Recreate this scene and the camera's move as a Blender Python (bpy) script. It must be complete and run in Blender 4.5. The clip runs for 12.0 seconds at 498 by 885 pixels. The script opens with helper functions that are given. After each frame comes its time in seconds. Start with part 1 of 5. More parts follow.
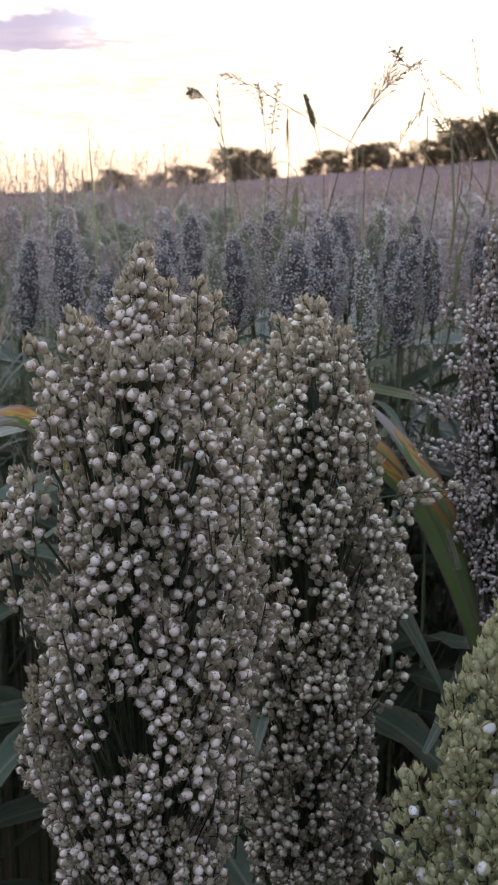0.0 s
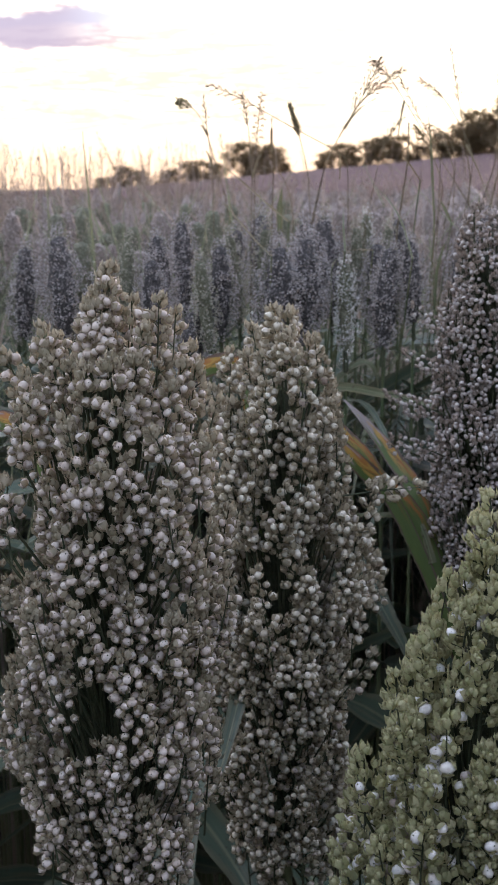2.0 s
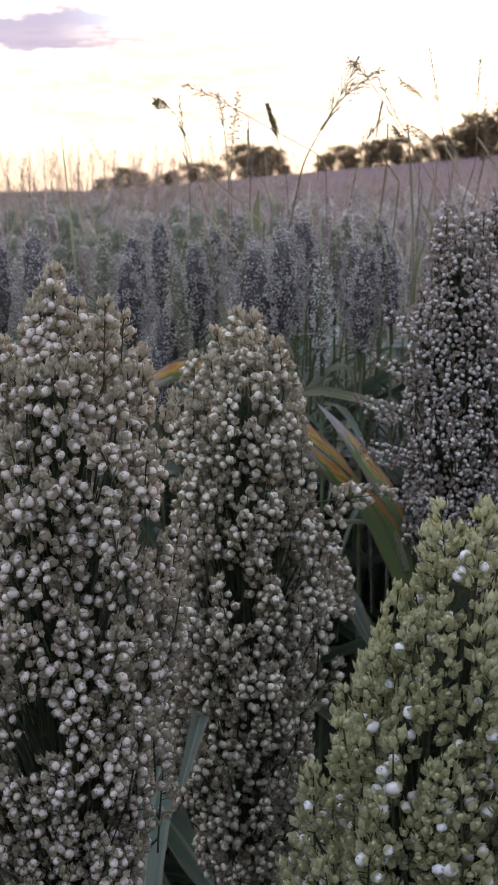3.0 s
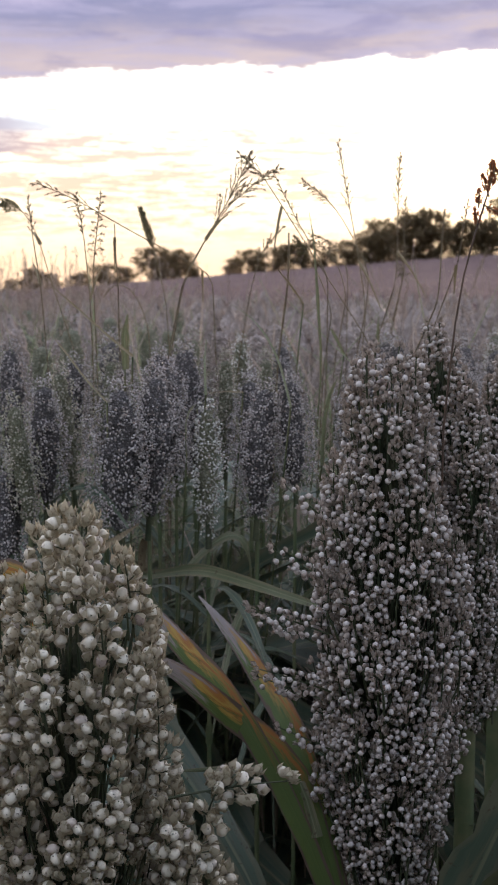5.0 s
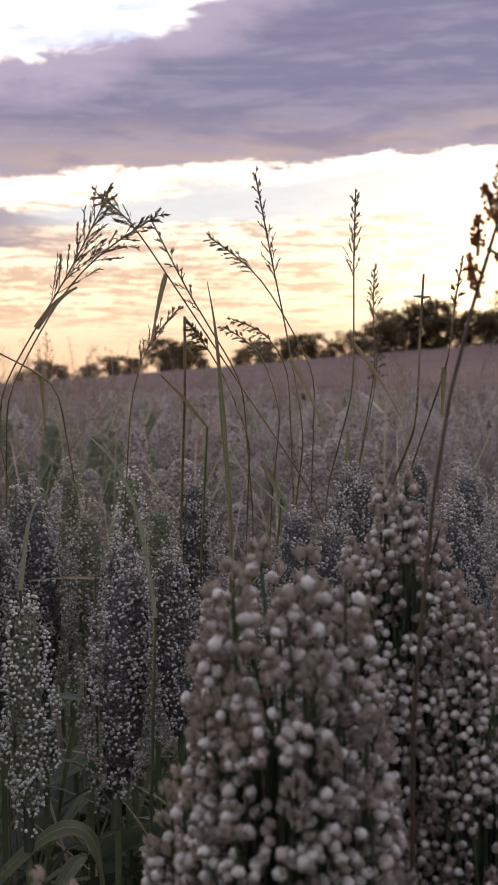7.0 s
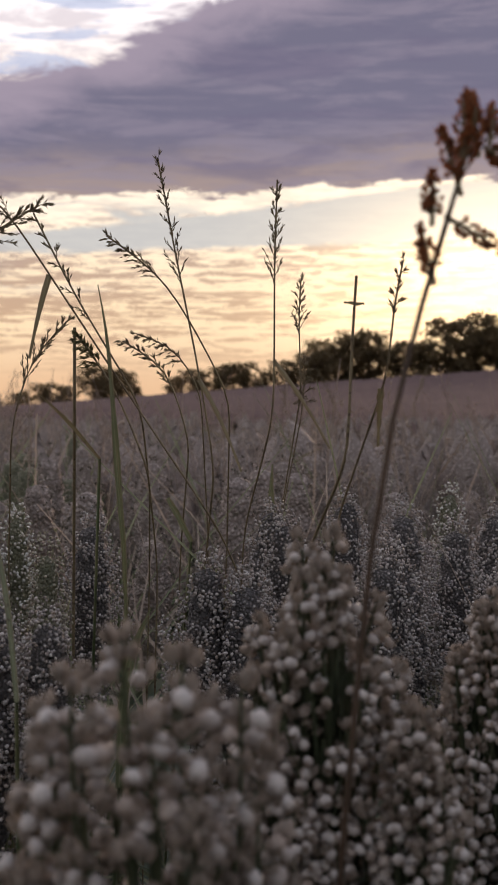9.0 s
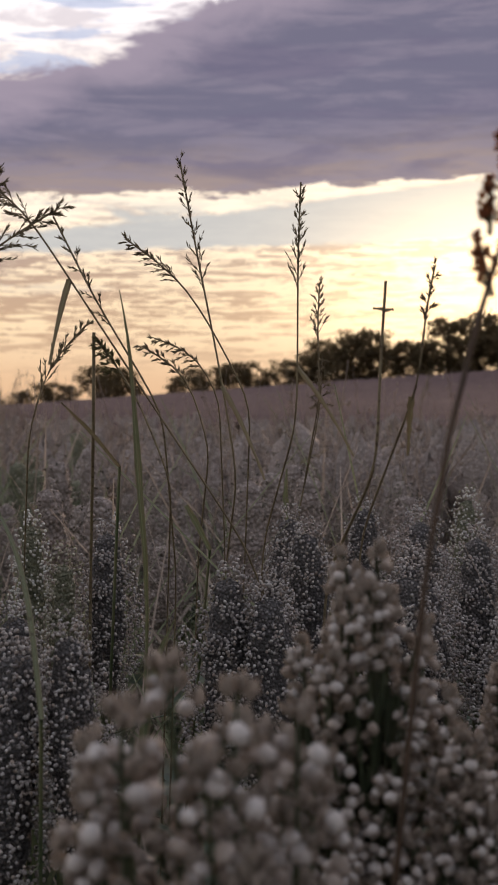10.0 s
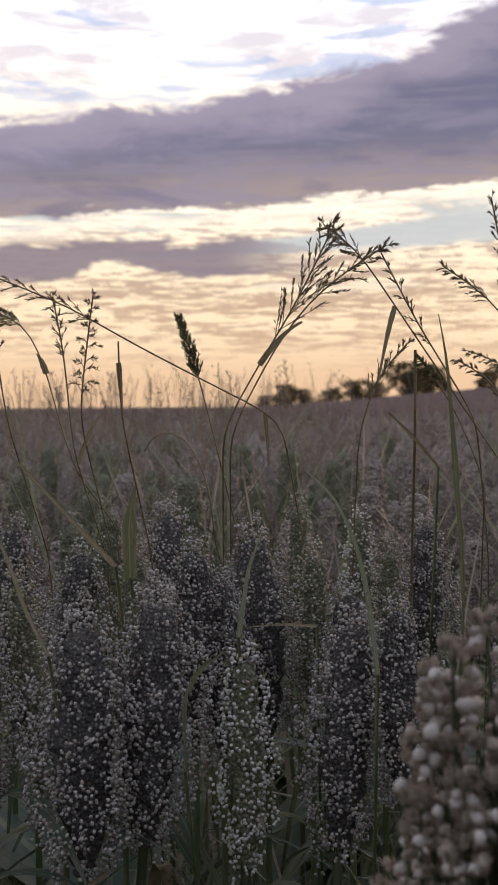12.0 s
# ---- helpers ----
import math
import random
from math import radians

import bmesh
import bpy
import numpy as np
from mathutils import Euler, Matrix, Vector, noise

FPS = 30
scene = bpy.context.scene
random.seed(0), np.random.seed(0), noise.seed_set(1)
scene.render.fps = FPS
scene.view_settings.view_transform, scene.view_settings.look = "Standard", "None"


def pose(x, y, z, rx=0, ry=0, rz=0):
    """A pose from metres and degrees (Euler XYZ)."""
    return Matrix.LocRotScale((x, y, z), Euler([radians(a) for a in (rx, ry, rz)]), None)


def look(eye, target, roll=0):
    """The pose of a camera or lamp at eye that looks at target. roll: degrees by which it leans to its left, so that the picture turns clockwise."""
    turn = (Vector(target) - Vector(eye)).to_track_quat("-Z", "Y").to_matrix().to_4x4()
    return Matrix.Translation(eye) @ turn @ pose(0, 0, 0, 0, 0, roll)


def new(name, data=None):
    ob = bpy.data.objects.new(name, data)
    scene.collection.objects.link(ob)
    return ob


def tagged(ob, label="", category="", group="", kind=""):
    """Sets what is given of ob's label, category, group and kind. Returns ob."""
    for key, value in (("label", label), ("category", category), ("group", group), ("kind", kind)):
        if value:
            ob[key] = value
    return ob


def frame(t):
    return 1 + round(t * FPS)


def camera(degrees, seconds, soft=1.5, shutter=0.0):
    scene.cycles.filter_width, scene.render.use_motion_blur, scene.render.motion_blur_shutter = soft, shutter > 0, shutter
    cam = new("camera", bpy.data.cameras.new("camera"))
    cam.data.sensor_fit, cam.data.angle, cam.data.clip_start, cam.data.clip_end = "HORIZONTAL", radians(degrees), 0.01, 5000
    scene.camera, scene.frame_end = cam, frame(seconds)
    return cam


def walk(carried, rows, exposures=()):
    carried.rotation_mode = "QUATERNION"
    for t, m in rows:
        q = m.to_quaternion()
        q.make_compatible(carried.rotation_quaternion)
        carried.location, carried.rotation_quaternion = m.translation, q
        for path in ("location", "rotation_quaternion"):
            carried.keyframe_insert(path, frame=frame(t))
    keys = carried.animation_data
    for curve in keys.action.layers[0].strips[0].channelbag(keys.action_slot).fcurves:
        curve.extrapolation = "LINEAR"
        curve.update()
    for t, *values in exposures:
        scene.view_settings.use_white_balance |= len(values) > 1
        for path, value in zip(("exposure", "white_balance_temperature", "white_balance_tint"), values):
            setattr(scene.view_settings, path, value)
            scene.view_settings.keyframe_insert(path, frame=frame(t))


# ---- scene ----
LENS = 24.00
cam = camera(LENS, 12.0, soft=1.6)
cam.data.dof.use_dof = True
cam.data.dof.focus_distance = 0.50
cam.data.dof.aperture_fstop = 50.0

# seconds, eye x, y, z, turn to the left, tilt up, roll (degrees)
PATH = [
    (0, 0.0003, 0.0001, 1.2003, -4.139, -12.156, 0.019),
    (0.5, 0.0102, -0.0220, 1.2052, -3.485, -12.271, -0.395),
    (1, 0.0122, -0.0258, 1.2047, -3.456, -12.255, -0.468),
    (1.5, 0.0198, -0.0292, 1.2065, -3.307, -12.352, -0.577),
    (2, 0.0211, -0.0331, 1.2104, -3.390, -12.391, -0.623),
    (2.5, 0.0295, -0.0324, 1.2097, -3.277, -12.383, -0.582),
    (2.7, 0.0346, -0.0294, 1.2098, -3.301, -12.468, -0.537),
    (4.3, 0.0677, 0.0538, 1.2105, -5.592, -9.160, -0.470),
    (4.5, 0.0704, 0.0756, 1.2148, -6.440, -8.506, -0.148),
    (5, 0.0847, 0.1941, 1.2235, -7.874, -7.474, 0.016),
    (5.5, 0.1146, 0.2909, 1.2291, -7.659, -7.574, 0.300),
    (6, 0.1613, 0.3893, 1.2289, -6.392, -6.708, 0.077),
    (6.5, 0.1775, 0.4511, 1.2336, -7.145, -4.582, -0.144),
    (7, 0.1885, 0.4944, 1.2345, -7.417, -3.101, -0.331),
    (7.5, 0.1956, 0.5318, 1.2335, -8.288, -2.598, 0.513),
    (7.7, 0.2015, 0.5518, 1.2318, -9.060, -2.392, 0.824),
    (9.3, 0.2111, 0.5741, 1.2329, -10.859, -1.659, 0.208),
    (9.5, 0.2099, 0.5710, 1.2347, -10.929, -1.971, 0.338),
    (10, 0.2049, 0.5836, 1.2351, -10.632, -1.721, 0.183),
    (10.5, 0.2000, 0.5580, 1.2415, -7.944, -2.012, -0.606),
    (11, 0.1977, 0.5325, 1.2417, -3.190, -1.712, -0.474),
    (11.5, 0.1974, 0.5219, 1.2399, 0.829, -1.474, -0.616),
    (12, 0.1956, 0.5181, 1.2402, 4.366, -1.870, -0.474),
]


def aim(x, y, z, turn, tilt, roll):
    a, b = radians(turn), radians(tilt)
    way = Vector((-math.sin(a) * math.cos(b), math.cos(a) * math.cos(b), math.sin(b)))
    return look((x, y, z), Vector((x, y, z)) + way, roll)


walk(cam, [(row[0], aim(*row[1:])) for row in PATH],
     exposures=[(0.0, 1.42, 5750, 15), (2.7, 1.42, 5750, 15), (4.5, 1.18, 5850, 14), (5.5, 1.02, 6150, 15),
                (6.5, 0.88, 6350, 17), (7.5, 0.34, 6550, 18), (9.5, 0.10, 6650, 16), (11.0, 0.08, 6500, 15), (12.0, 0.20, 6350, 14)])

# ---- world and sun ----
SUN_AZ, SUN_EL = 25.0, 4.0
world = bpy.data.worlds.new("dusk_sky")
scene.world = world
world.use_nodes = True
wt = world.node_tree
wt.nodes.clear()


def wire(tree, a, socket):
    if hasattr(a, "is_output"):
        tree.links.new(a, socket)
    else:
        socket.default_value = a


def m(op, a, b=0.0, c=0.0, tree=None):
    tree = tree or wt
    n = tree.nodes.new("ShaderNodeMath")
    n.operation = op
    for value, socket in zip((a, b, c), n.inputs):
        wire(tree, value, socket)
    return n.outputs[0]


def step(lo, hi, v, tree=None):
    tree = tree or wt
    n = tree.nodes.new("ShaderNodeMapRange")
    n.interpolation_type = "SMOOTHSTEP"
    wire(tree, v, n.inputs[0])
    wire(tree, lo, n.inputs[1])
    wire(tree, hi, n.inputs[2])
    return n.outputs[0]


def mix(fac, a, b, tree=None):
    tree = tree or wt
    n = tree.nodes.new("ShaderNodeMix")
    n.data_type = "RGBA"
    wire(tree, fac, n.inputs[0])
    for value, socket in ((a, n.inputs[6]), (b, n.inputs[7])):
        wire(tree, (*value, 1) if isinstance(value, tuple) else value, socket)
    return n.outputs[2]


def noise_at(vec, scale=1.0, detail=5.0, rough=0.55, distort=0.0, tree=None):
    tree = tree or wt
    n = tree.nodes.new("ShaderNodeTexNoise")
    wire(tree, vec, n.inputs["Vector"])
    n.inputs["Scale"].default_value, n.inputs["Detail"].default_value = scale, detail
    n.inputs["Roughness"].default_value, n.inputs["Distortion"].default_value = rough, distort
    return n.outputs[0]


def vec3(x, y, z=0.0):
    n = wt.nodes.new("ShaderNodeCombineXYZ")
    for value, socket in zip((x, y, z), n.inputs):
        wire(wt, value, socket)
    return n.outputs[0]


def build_sky():
    sep = wt.nodes.new("ShaderNodeSeparateXYZ")
    wt.links.new(wt.nodes.new("ShaderNodeTexCoord").outputs["Generated"], sep.inputs[0])
    x, y, z = sep.outputs
    az = m("MULTIPLY", m("ARCTAN2", x, y), 57.2958)
    el = m("MULTIPLY", m("ARCSINE", z), 57.2958)
    sky = wt.nodes.new("ShaderNodeTexSky")
    sky.sky_type, sky.sun_disc = "NISHITA", False
    sky.sun_elevation, sky.sun_rotation = radians(SUN_EL), radians(SUN_AZ)
    clear = wt.nodes.new("ShaderNodeVectorMath")
    clear.operation = "SCALE"
    wt.links.new(sky.outputs[0], clear.inputs[0])
    clear.inputs["Scale"].default_value = 0.14
    # thin streaks of high cloud, drawn out along the horizon
    streak_a = noise_at(vec3(m("MULTIPLY", az, 0.10), m("MULTIPLY", el, 0.95), 3.1), 1.0, 10, 0.66, 0.5)
    streak_b = noise_at(vec3(m("MULTIPLY", az, 0.32), m("MULTIPLY", el, 3.3), 8.4), 1.0, 9, 0.68, 0.4)
    streak_c = noise_at(vec3(m("MULTIPLY", az, 0.8), m("MULTIPLY", el, 7.5), 4.4), 1.0, 6, 0.68, 0.5)
    streaks = m("ADD", m("ADD", m("MULTIPLY", streak_a, 0.22), m("MULTIPLY", streak_b, 0.34)), m("MULTIPLY", streak_c, 0.44))
    rough = noise_at(vec3(m("MULTIPLY", az, 0.20), m("MULTIPLY", el, 0.55), 1.7), 1.0, 11, 0.66, 0.4)
    soft = noise_at(vec3(m("MULTIPLY", az, 0.05), m("MULTIPLY", el, 0.30), 5.5), 1.0, 4, 0.5, 0.6)
    # lit cloud colour: peach at the horizon, cream above, white higher
    lit = mix(step(0.5, 4.5, el), (0.78, 0.52, 0.31), (0.96, 0.76, 0.49))
    lit = mix(step(4.0, 10.5, el), lit, (1.10, 0.97, 0.74))
    lit = mix(step(12.0, 19.0, el), lit, (1.05, 1.02, 1.02))
    tone = mix(step(3.0, 11.0, el), (0.55, 0.37, 0.24), (0.40, 0.32, 0.29))
    low = mix(m("MULTIPLY", step(0.492, 0.522, streaks), m("MULTIPLY", m("MULTIPLY", 0.9, step(1.0, 3.5, el)), m("SUBTRACT", 1.0, step(10.0, 13.0, el)))), lit, tone)
    # pale blue-grey openings
    wob = m("MULTIPLY", m("SUBTRACT", rough, 0.5), 3.4)
    fine = m("ADD", m("MULTIPLY", m("SUBTRACT", streak_b, 0.5), 1.6), m("MULTIPLY", m("SUBTRACT", streak_c, 0.5), 1.3))
    el_g = m("ADD", el, m("ADD", m("MULTIPLY", wob, 0.30), m("MULTIPLY", fine, 0.35)))
    gap_lo, gap_hi = m("ADD", 7.35, m("MULTIPLY", az, 0.035)), m("ADD", 8.35, m("MULTIPLY", az, 0.115))
    gap = m("MULTIPLY", step(-0.12, 0.18, m("SUBTRACT", el_g, gap_lo)), m("SUBTRACT", 1.0, step(-0.15, 0.15, m("SUBTRACT", el_g, gap_hi))))
    patch = m("MULTIPLY", step(0.54, 0.60, soft), m("MULTIPLY", step(5.0, 7.0, el), m("SUBTRACT", 1.0, step(9.0, 10.5, el))))
    gap = m("MAXIMUM", gap, m("MULTIPLY", patch, m("SUBTRACT", 1.0, step(0.44, 0.52, streak_a))))
    low = mix(m("MULTIPLY", gap, 0.95), low, (0.55, 0.57, 0.55))
    # ragged white cloud above the bank with blue between
    puffs = noise_at(vec3(m("MULTIPLY", az, 0.16), m("MULTIPLY", el, 0.85), 12.0), 1.0, 9, 0.66, 0.5)
    low = mix(m("MULTIPLY", step(0.47, 0.60, puffs), m("MULTIPLY", step(11.0, 14.0, el), 0.65)), low, (0.60, 0.56, 0.60))
    blue = noise_at(vec3(m("MULTIPLY", az, 0.11), m("MULTIPLY", el, 0.8), 31.0), 1.0, 8, 0.62, 0.5)
    high_gap = m("MULTIPLY", step(0.53, 0.60, blue), step(12.5, 15.5, el))
    low = mix(m("MULTIPLY", high_gap, 0.7), low, (0.42, 0.52, 0.72))
    # the long violet bank
    lo = m("ADD", 9.8, m("MULTIPLY", az, 0.055))
    pos = m("MAXIMUM", az, 0.0)
    hi = m("ADD", m("ADD", 15.5, m("MULTIPLY", az, 0.14)), m("MULTIPLY", pos, 0.24))
    up_edge = m("SUBTRACT", m("ADD", el, m("MULTIPLY", wob, 1.3)), hi)
    lo_edge = m("SUBTRACT", m("ADD", el, m("ADD", m("MULTIPLY", wob, 0.75), m("MULTIPLY", fine, 0.5))), lo)
    bank = m("MULTIPLY", step(-0.08, 0.14, lo_edge), m("SUBTRACT", 1.0, step(-0.4, 0.35, up_edge)))
    body = mix(step(0.0, 3.2, lo_edge), (0.36, 0.29, 0.27), (0.165, 0.163, 0.232))
    body = mix(m("MULTIPLY", step(0.44, 0.60, streak_a), 0.6), body, (0.275, 0.25, 0.315))
    billow = noise_at(vec3(m("MULTIPLY", az, 0.13), m("MULTIPLY", el, 0.5), 20.0), 1.0, 7, 0.6, 0.5)
    body = mix(m("MULTIPLY", step(0.50, 0.66, billow), 0.55), body, (0.150, 0.140, 0.215))
    body = mix(step(-3.0, -0.5, up_edge), body, (0.33, 0.29, 0.36))
    # the smaller bank to the left of it
    side = m("MULTIPLY", step(6.1, 6.5, m("ADD", el, wob)), m("SUBTRACT", 1.0, step(7.5, 7.9, m("ADD", el, wob))))
    side = m("MULTIPLY", side, m("SUBTRACT", 1.0, step(-6.0, 1.0, az)))
    low = mix(m("MULTIPLY", side, 0.95), low, (0.26, 0.213, 0.235))
    # the lit rim under the bank
    rim = m("MULTIPLY", step(-1.5, -0.3, lo_edge), m("SUBTRACT", 1.0, bank))
    rim = m("MULTIPLY", rim, m("MULTIPLY", m("SUBTRACT", 1.0, gap), m("SUBTRACT", 1.0, step(0.0, 0.5, lo_edge))))
    low = mix(m("MULTIPLY", rim, 0.75), low, (1.10, 0.98, 0.78))
    seen = mix(bank, low, body)
    # glow round the sun behind the haze
    da, de = m("SUBTRACT", az, SUN_AZ), m("SUBTRACT", el, 5.5)
    far = m("ADD", m("MULTIPLY", m("MULTIPLY", da, da), 0.013), m("MULTIPLY", m("MULTIPLY", de, de), 0.055))
    glow = m("EXPONENT", m("MULTIPLY", far, -1.0))
    glow = m("MULTIPLY", glow, m("SUBTRACT", 1.0, m("MULTIPLY", bank, 0.9)))
    shine = wt.nodes.new("ShaderNodeVectorMath")
    shine.operation = "SCALE"
    wire(wt, (1.7, 1.25, 0.62), shine.inputs[0])
    wt.links.new(glow, shine.inputs["Scale"])
    total = wt.nodes.new("ShaderNodeVectorMath")
    total.operation = "ADD"
    wt.links.new(seen, total.inputs[0])
    wt.links.new(shine.outputs[0], total.inputs[1])
    # round behind and overhead: broken grey-violet cloud under the clear sky
    over = noise_at(vec3(m("MULTIPLY", x, 3.0), m("MULTIPLY", y, 3.0), m("MULTIPLY", z, 3.0)), 1.0, 5, 0.55, 0.3)
    dome = mix(m("MULTIPLY", step(0.40, 0.62, over), 0.75), clear.outputs[0], (0.68, 0.68, 0.74))
    high = wt.nodes.new("ShaderNodeVectorMath")
    high.operation = "SCALE"
    wt.links.new(dome, high.inputs[0])
    wt.links.new(m("ADD", 0.50, m("MULTIPLY", step(8.0, 60.0, el), 1.15)), high.inputs["Scale"])
    dome = high.outputs[0]
    side_view = m("ABSOLUTE", m("SUBTRACT", az, 5.0))
    away = m("MAXIMUM", step(24.0, 45.0, el), step(50.0, 110.0, side_view))
    whole = mix(away, total.outputs[0], dome)
    back = wt.nodes.new("ShaderNodeBackground")
    wt.links.new(whole, back.inputs[0])
    back.inputs[1].default_value = 1.0
    out = wt.nodes.new("ShaderNodeOutputWorld")
    wt.links.new(back.outputs[0], out.inputs[0])


build_sky()
lamp = bpy.data.lights.new("sun", "SUN")
lamp.energy, lamp.angle, lamp.color = 0.7, radians(12), (1.0, 0.72, 0.48)
sun = new("sun", lamp)
sun_way = Vector((math.sin(radians(SUN_AZ)) * math.cos(radians(7)), math.cos(radians(SUN_AZ)) * math.cos(radians(7)), math.sin(radians(7))))
sun.matrix_world = look(sun_way * 50, (0, 0, 0))


# ---- materials ----
def material(name):
    mat = bpy.data.materials.new(name)
    mat.use_nodes = True
    t = mat.node_tree
    return mat, t, t.nodes["Principled BSDF"]


def object_coords(t, stretch=(1, 1, 1)):
    tc = t.nodes.new("ShaderNodeTexCoord")
    mp = t.nodes.new("ShaderNodeMapping")
    mp.inputs["Scale"].default_value = stretch
    t.links.new(tc.outputs["Object"], mp.inputs[0])
    return mp.outputs[0]


def island(t):
    return t.nodes.new("ShaderNodeNewGeometry").outputs["Random Per Island"]


def bump(t, bsdf, height, strength, distance):
    b = t.nodes.new("ShaderNodeBump")
    b.inputs["Strength"].default_value, b.inputs["Distance"].default_value = strength, distance
    t.links.new(height, b.inputs["Height"])
    t.links.new(b.outputs[0], bsdf.inputs["Normal"])


def grain_material(name, dull, bright, spots):
    """Seeds: each one its own tone, with brown blotches and specks."""
    mat, t, bsdf = material(name)
    own = island(t)
    base = mix(own, dull, bright, t)
    tint = mix(step(0.80, 0.98, own, t), base, (0.46, 0.375, 0.32), t)
    blot = noise_at(object_coords(t), 260, 3, 0.6, 0, t)
    speck = noise_at(object_coords(t), 900, 2, 0.5, 0, t)
    c = mix(m("MULTIPLY", step(0.56, 0.70, blot, t), spots, tree=t), tint, (0.30, 0.21, 0.15), t)
    c = mix(m("MULTIPLY", step(0.66, 0.72, speck, t), 0.75, tree=t), c, (0.07, 0.05, 0.045), t)
    t.links.new(c, bsdf.inputs["Base Color"])
    bsdf.inputs["Roughness"].default_value = 0.55
    bsdf.inputs["Specular IOR Level"].default_value = 0.3
    bsdf.inputs["Subsurface Weight"].default_value = 0.0
    bump(t, bsdf, blot, 0.25, 0.0006)
    return mat


def husk_material(name, a, b, c, light=0.25):
    """Dry chaff, thin enough to let some light through."""
    mat, t, bsdf = material(name)
    own = island(t)
    col = mix(own, a, b, t)
    grain = noise_at(object_coords(t), 500, 3, 0.6, 0, t)
    col = mix(step(0.5, 0.7, grain, t), col, c, t)
    t.links.new(col, bsdf.inputs["Base Color"])
    bsdf.inputs["Roughness"].default_value = 0.75
    thin = t.nodes.new("ShaderNodeBsdfTranslucent")
    t.links.new(col, thin.inputs[0])
    both = t.nodes.new("ShaderNodeMixShader")
    both.inputs[0].default_value = light
    t.links.new(bsdf.outputs[0], both.inputs[1])
    t.links.new(thin.outputs[0], both.inputs[2])
    t.links.new(both.outputs[0], t.nodes["Material Output"].inputs[0])
    return mat


def leaf_material(name, base, edge, patch, amount, light=0.3):
    """A grass blade: paler midrib, fine lengthwise veins, dry patches. UV: u across, v along."""
    mat, t, bsdf = material(name)
    uv = t.nodes.new("ShaderNodeUVMap")
    sep = t.nodes.new("ShaderNodeSeparateXYZ")
    t.links.new(uv.outputs[0], sep.inputs[0])
    across = m("ABSOLUTE", m("SUBTRACT", sep.outputs[0], 0.5, tree=t), tree=t)
    mp = t.nodes.new("ShaderNodeMapping")
    mp.inputs["Scale"].default_value = (15, 1.0, 1)
    t.links.new(uv.outputs[0], mp.inputs[0])
    vein = noise_at(mp.outputs[0], 1.0, 3, 0.6, 0, t)
    mp2 = t.nodes.new("ShaderNodeMapping")
    mp2.inputs["Scale"].default_value = (3.5, 3.0, 1)
    t.links.new(uv.outputs[0], mp2.inputs[0])
    dry = noise_at(mp2.outputs[0], 1.0, 5, 0.6, 0.6, t)
    col = mix(vein, base, edge, t)
    far = m("ADD", dry, m("MULTIPLY", across, 0.45, tree=t), tree=t)
    col = mix(m("MULTIPLY", step(0.56, 0.70, far, t), amount, tree=t), col, patch, t)
    rib = m("SUBTRACT", 1.0, step(0.02, 0.07, across, t), tree=t)
    col = mix(m("MULTIPLY", rib, 0.5, tree=t), col, (0.36, 0.36, 0.22), t)
    spot = noise_at(object_coords(t), 300, 2, 0.5, 0, t)
    col = mix(m("MULTIPLY", step(0.64, 0.72, spot, t), 0.6, tree=t), col, (0.09, 0.06, 0.04), t)
    t.links.new(col, bsdf.inputs["Base Color"])
    bsdf.inputs["Roughness"].default_value = 0.4
    bump(t, bsdf, vein, 0.3, 0.001)
    thin = t.nodes.new("ShaderNodeBsdfTranslucent")
    t.links.new(col, thin.inputs[0])
    both = t.nodes.new("ShaderNodeMixShader")
    both.inputs[0].default_value = light
    t.links.new(bsdf.outputs[0], both.inputs[1])
    t.links.new(thin.outputs[0], both.inputs[2])
    t.links.new(both.outputs[0], t.nodes["Material Output"].inputs[0])
    return mat


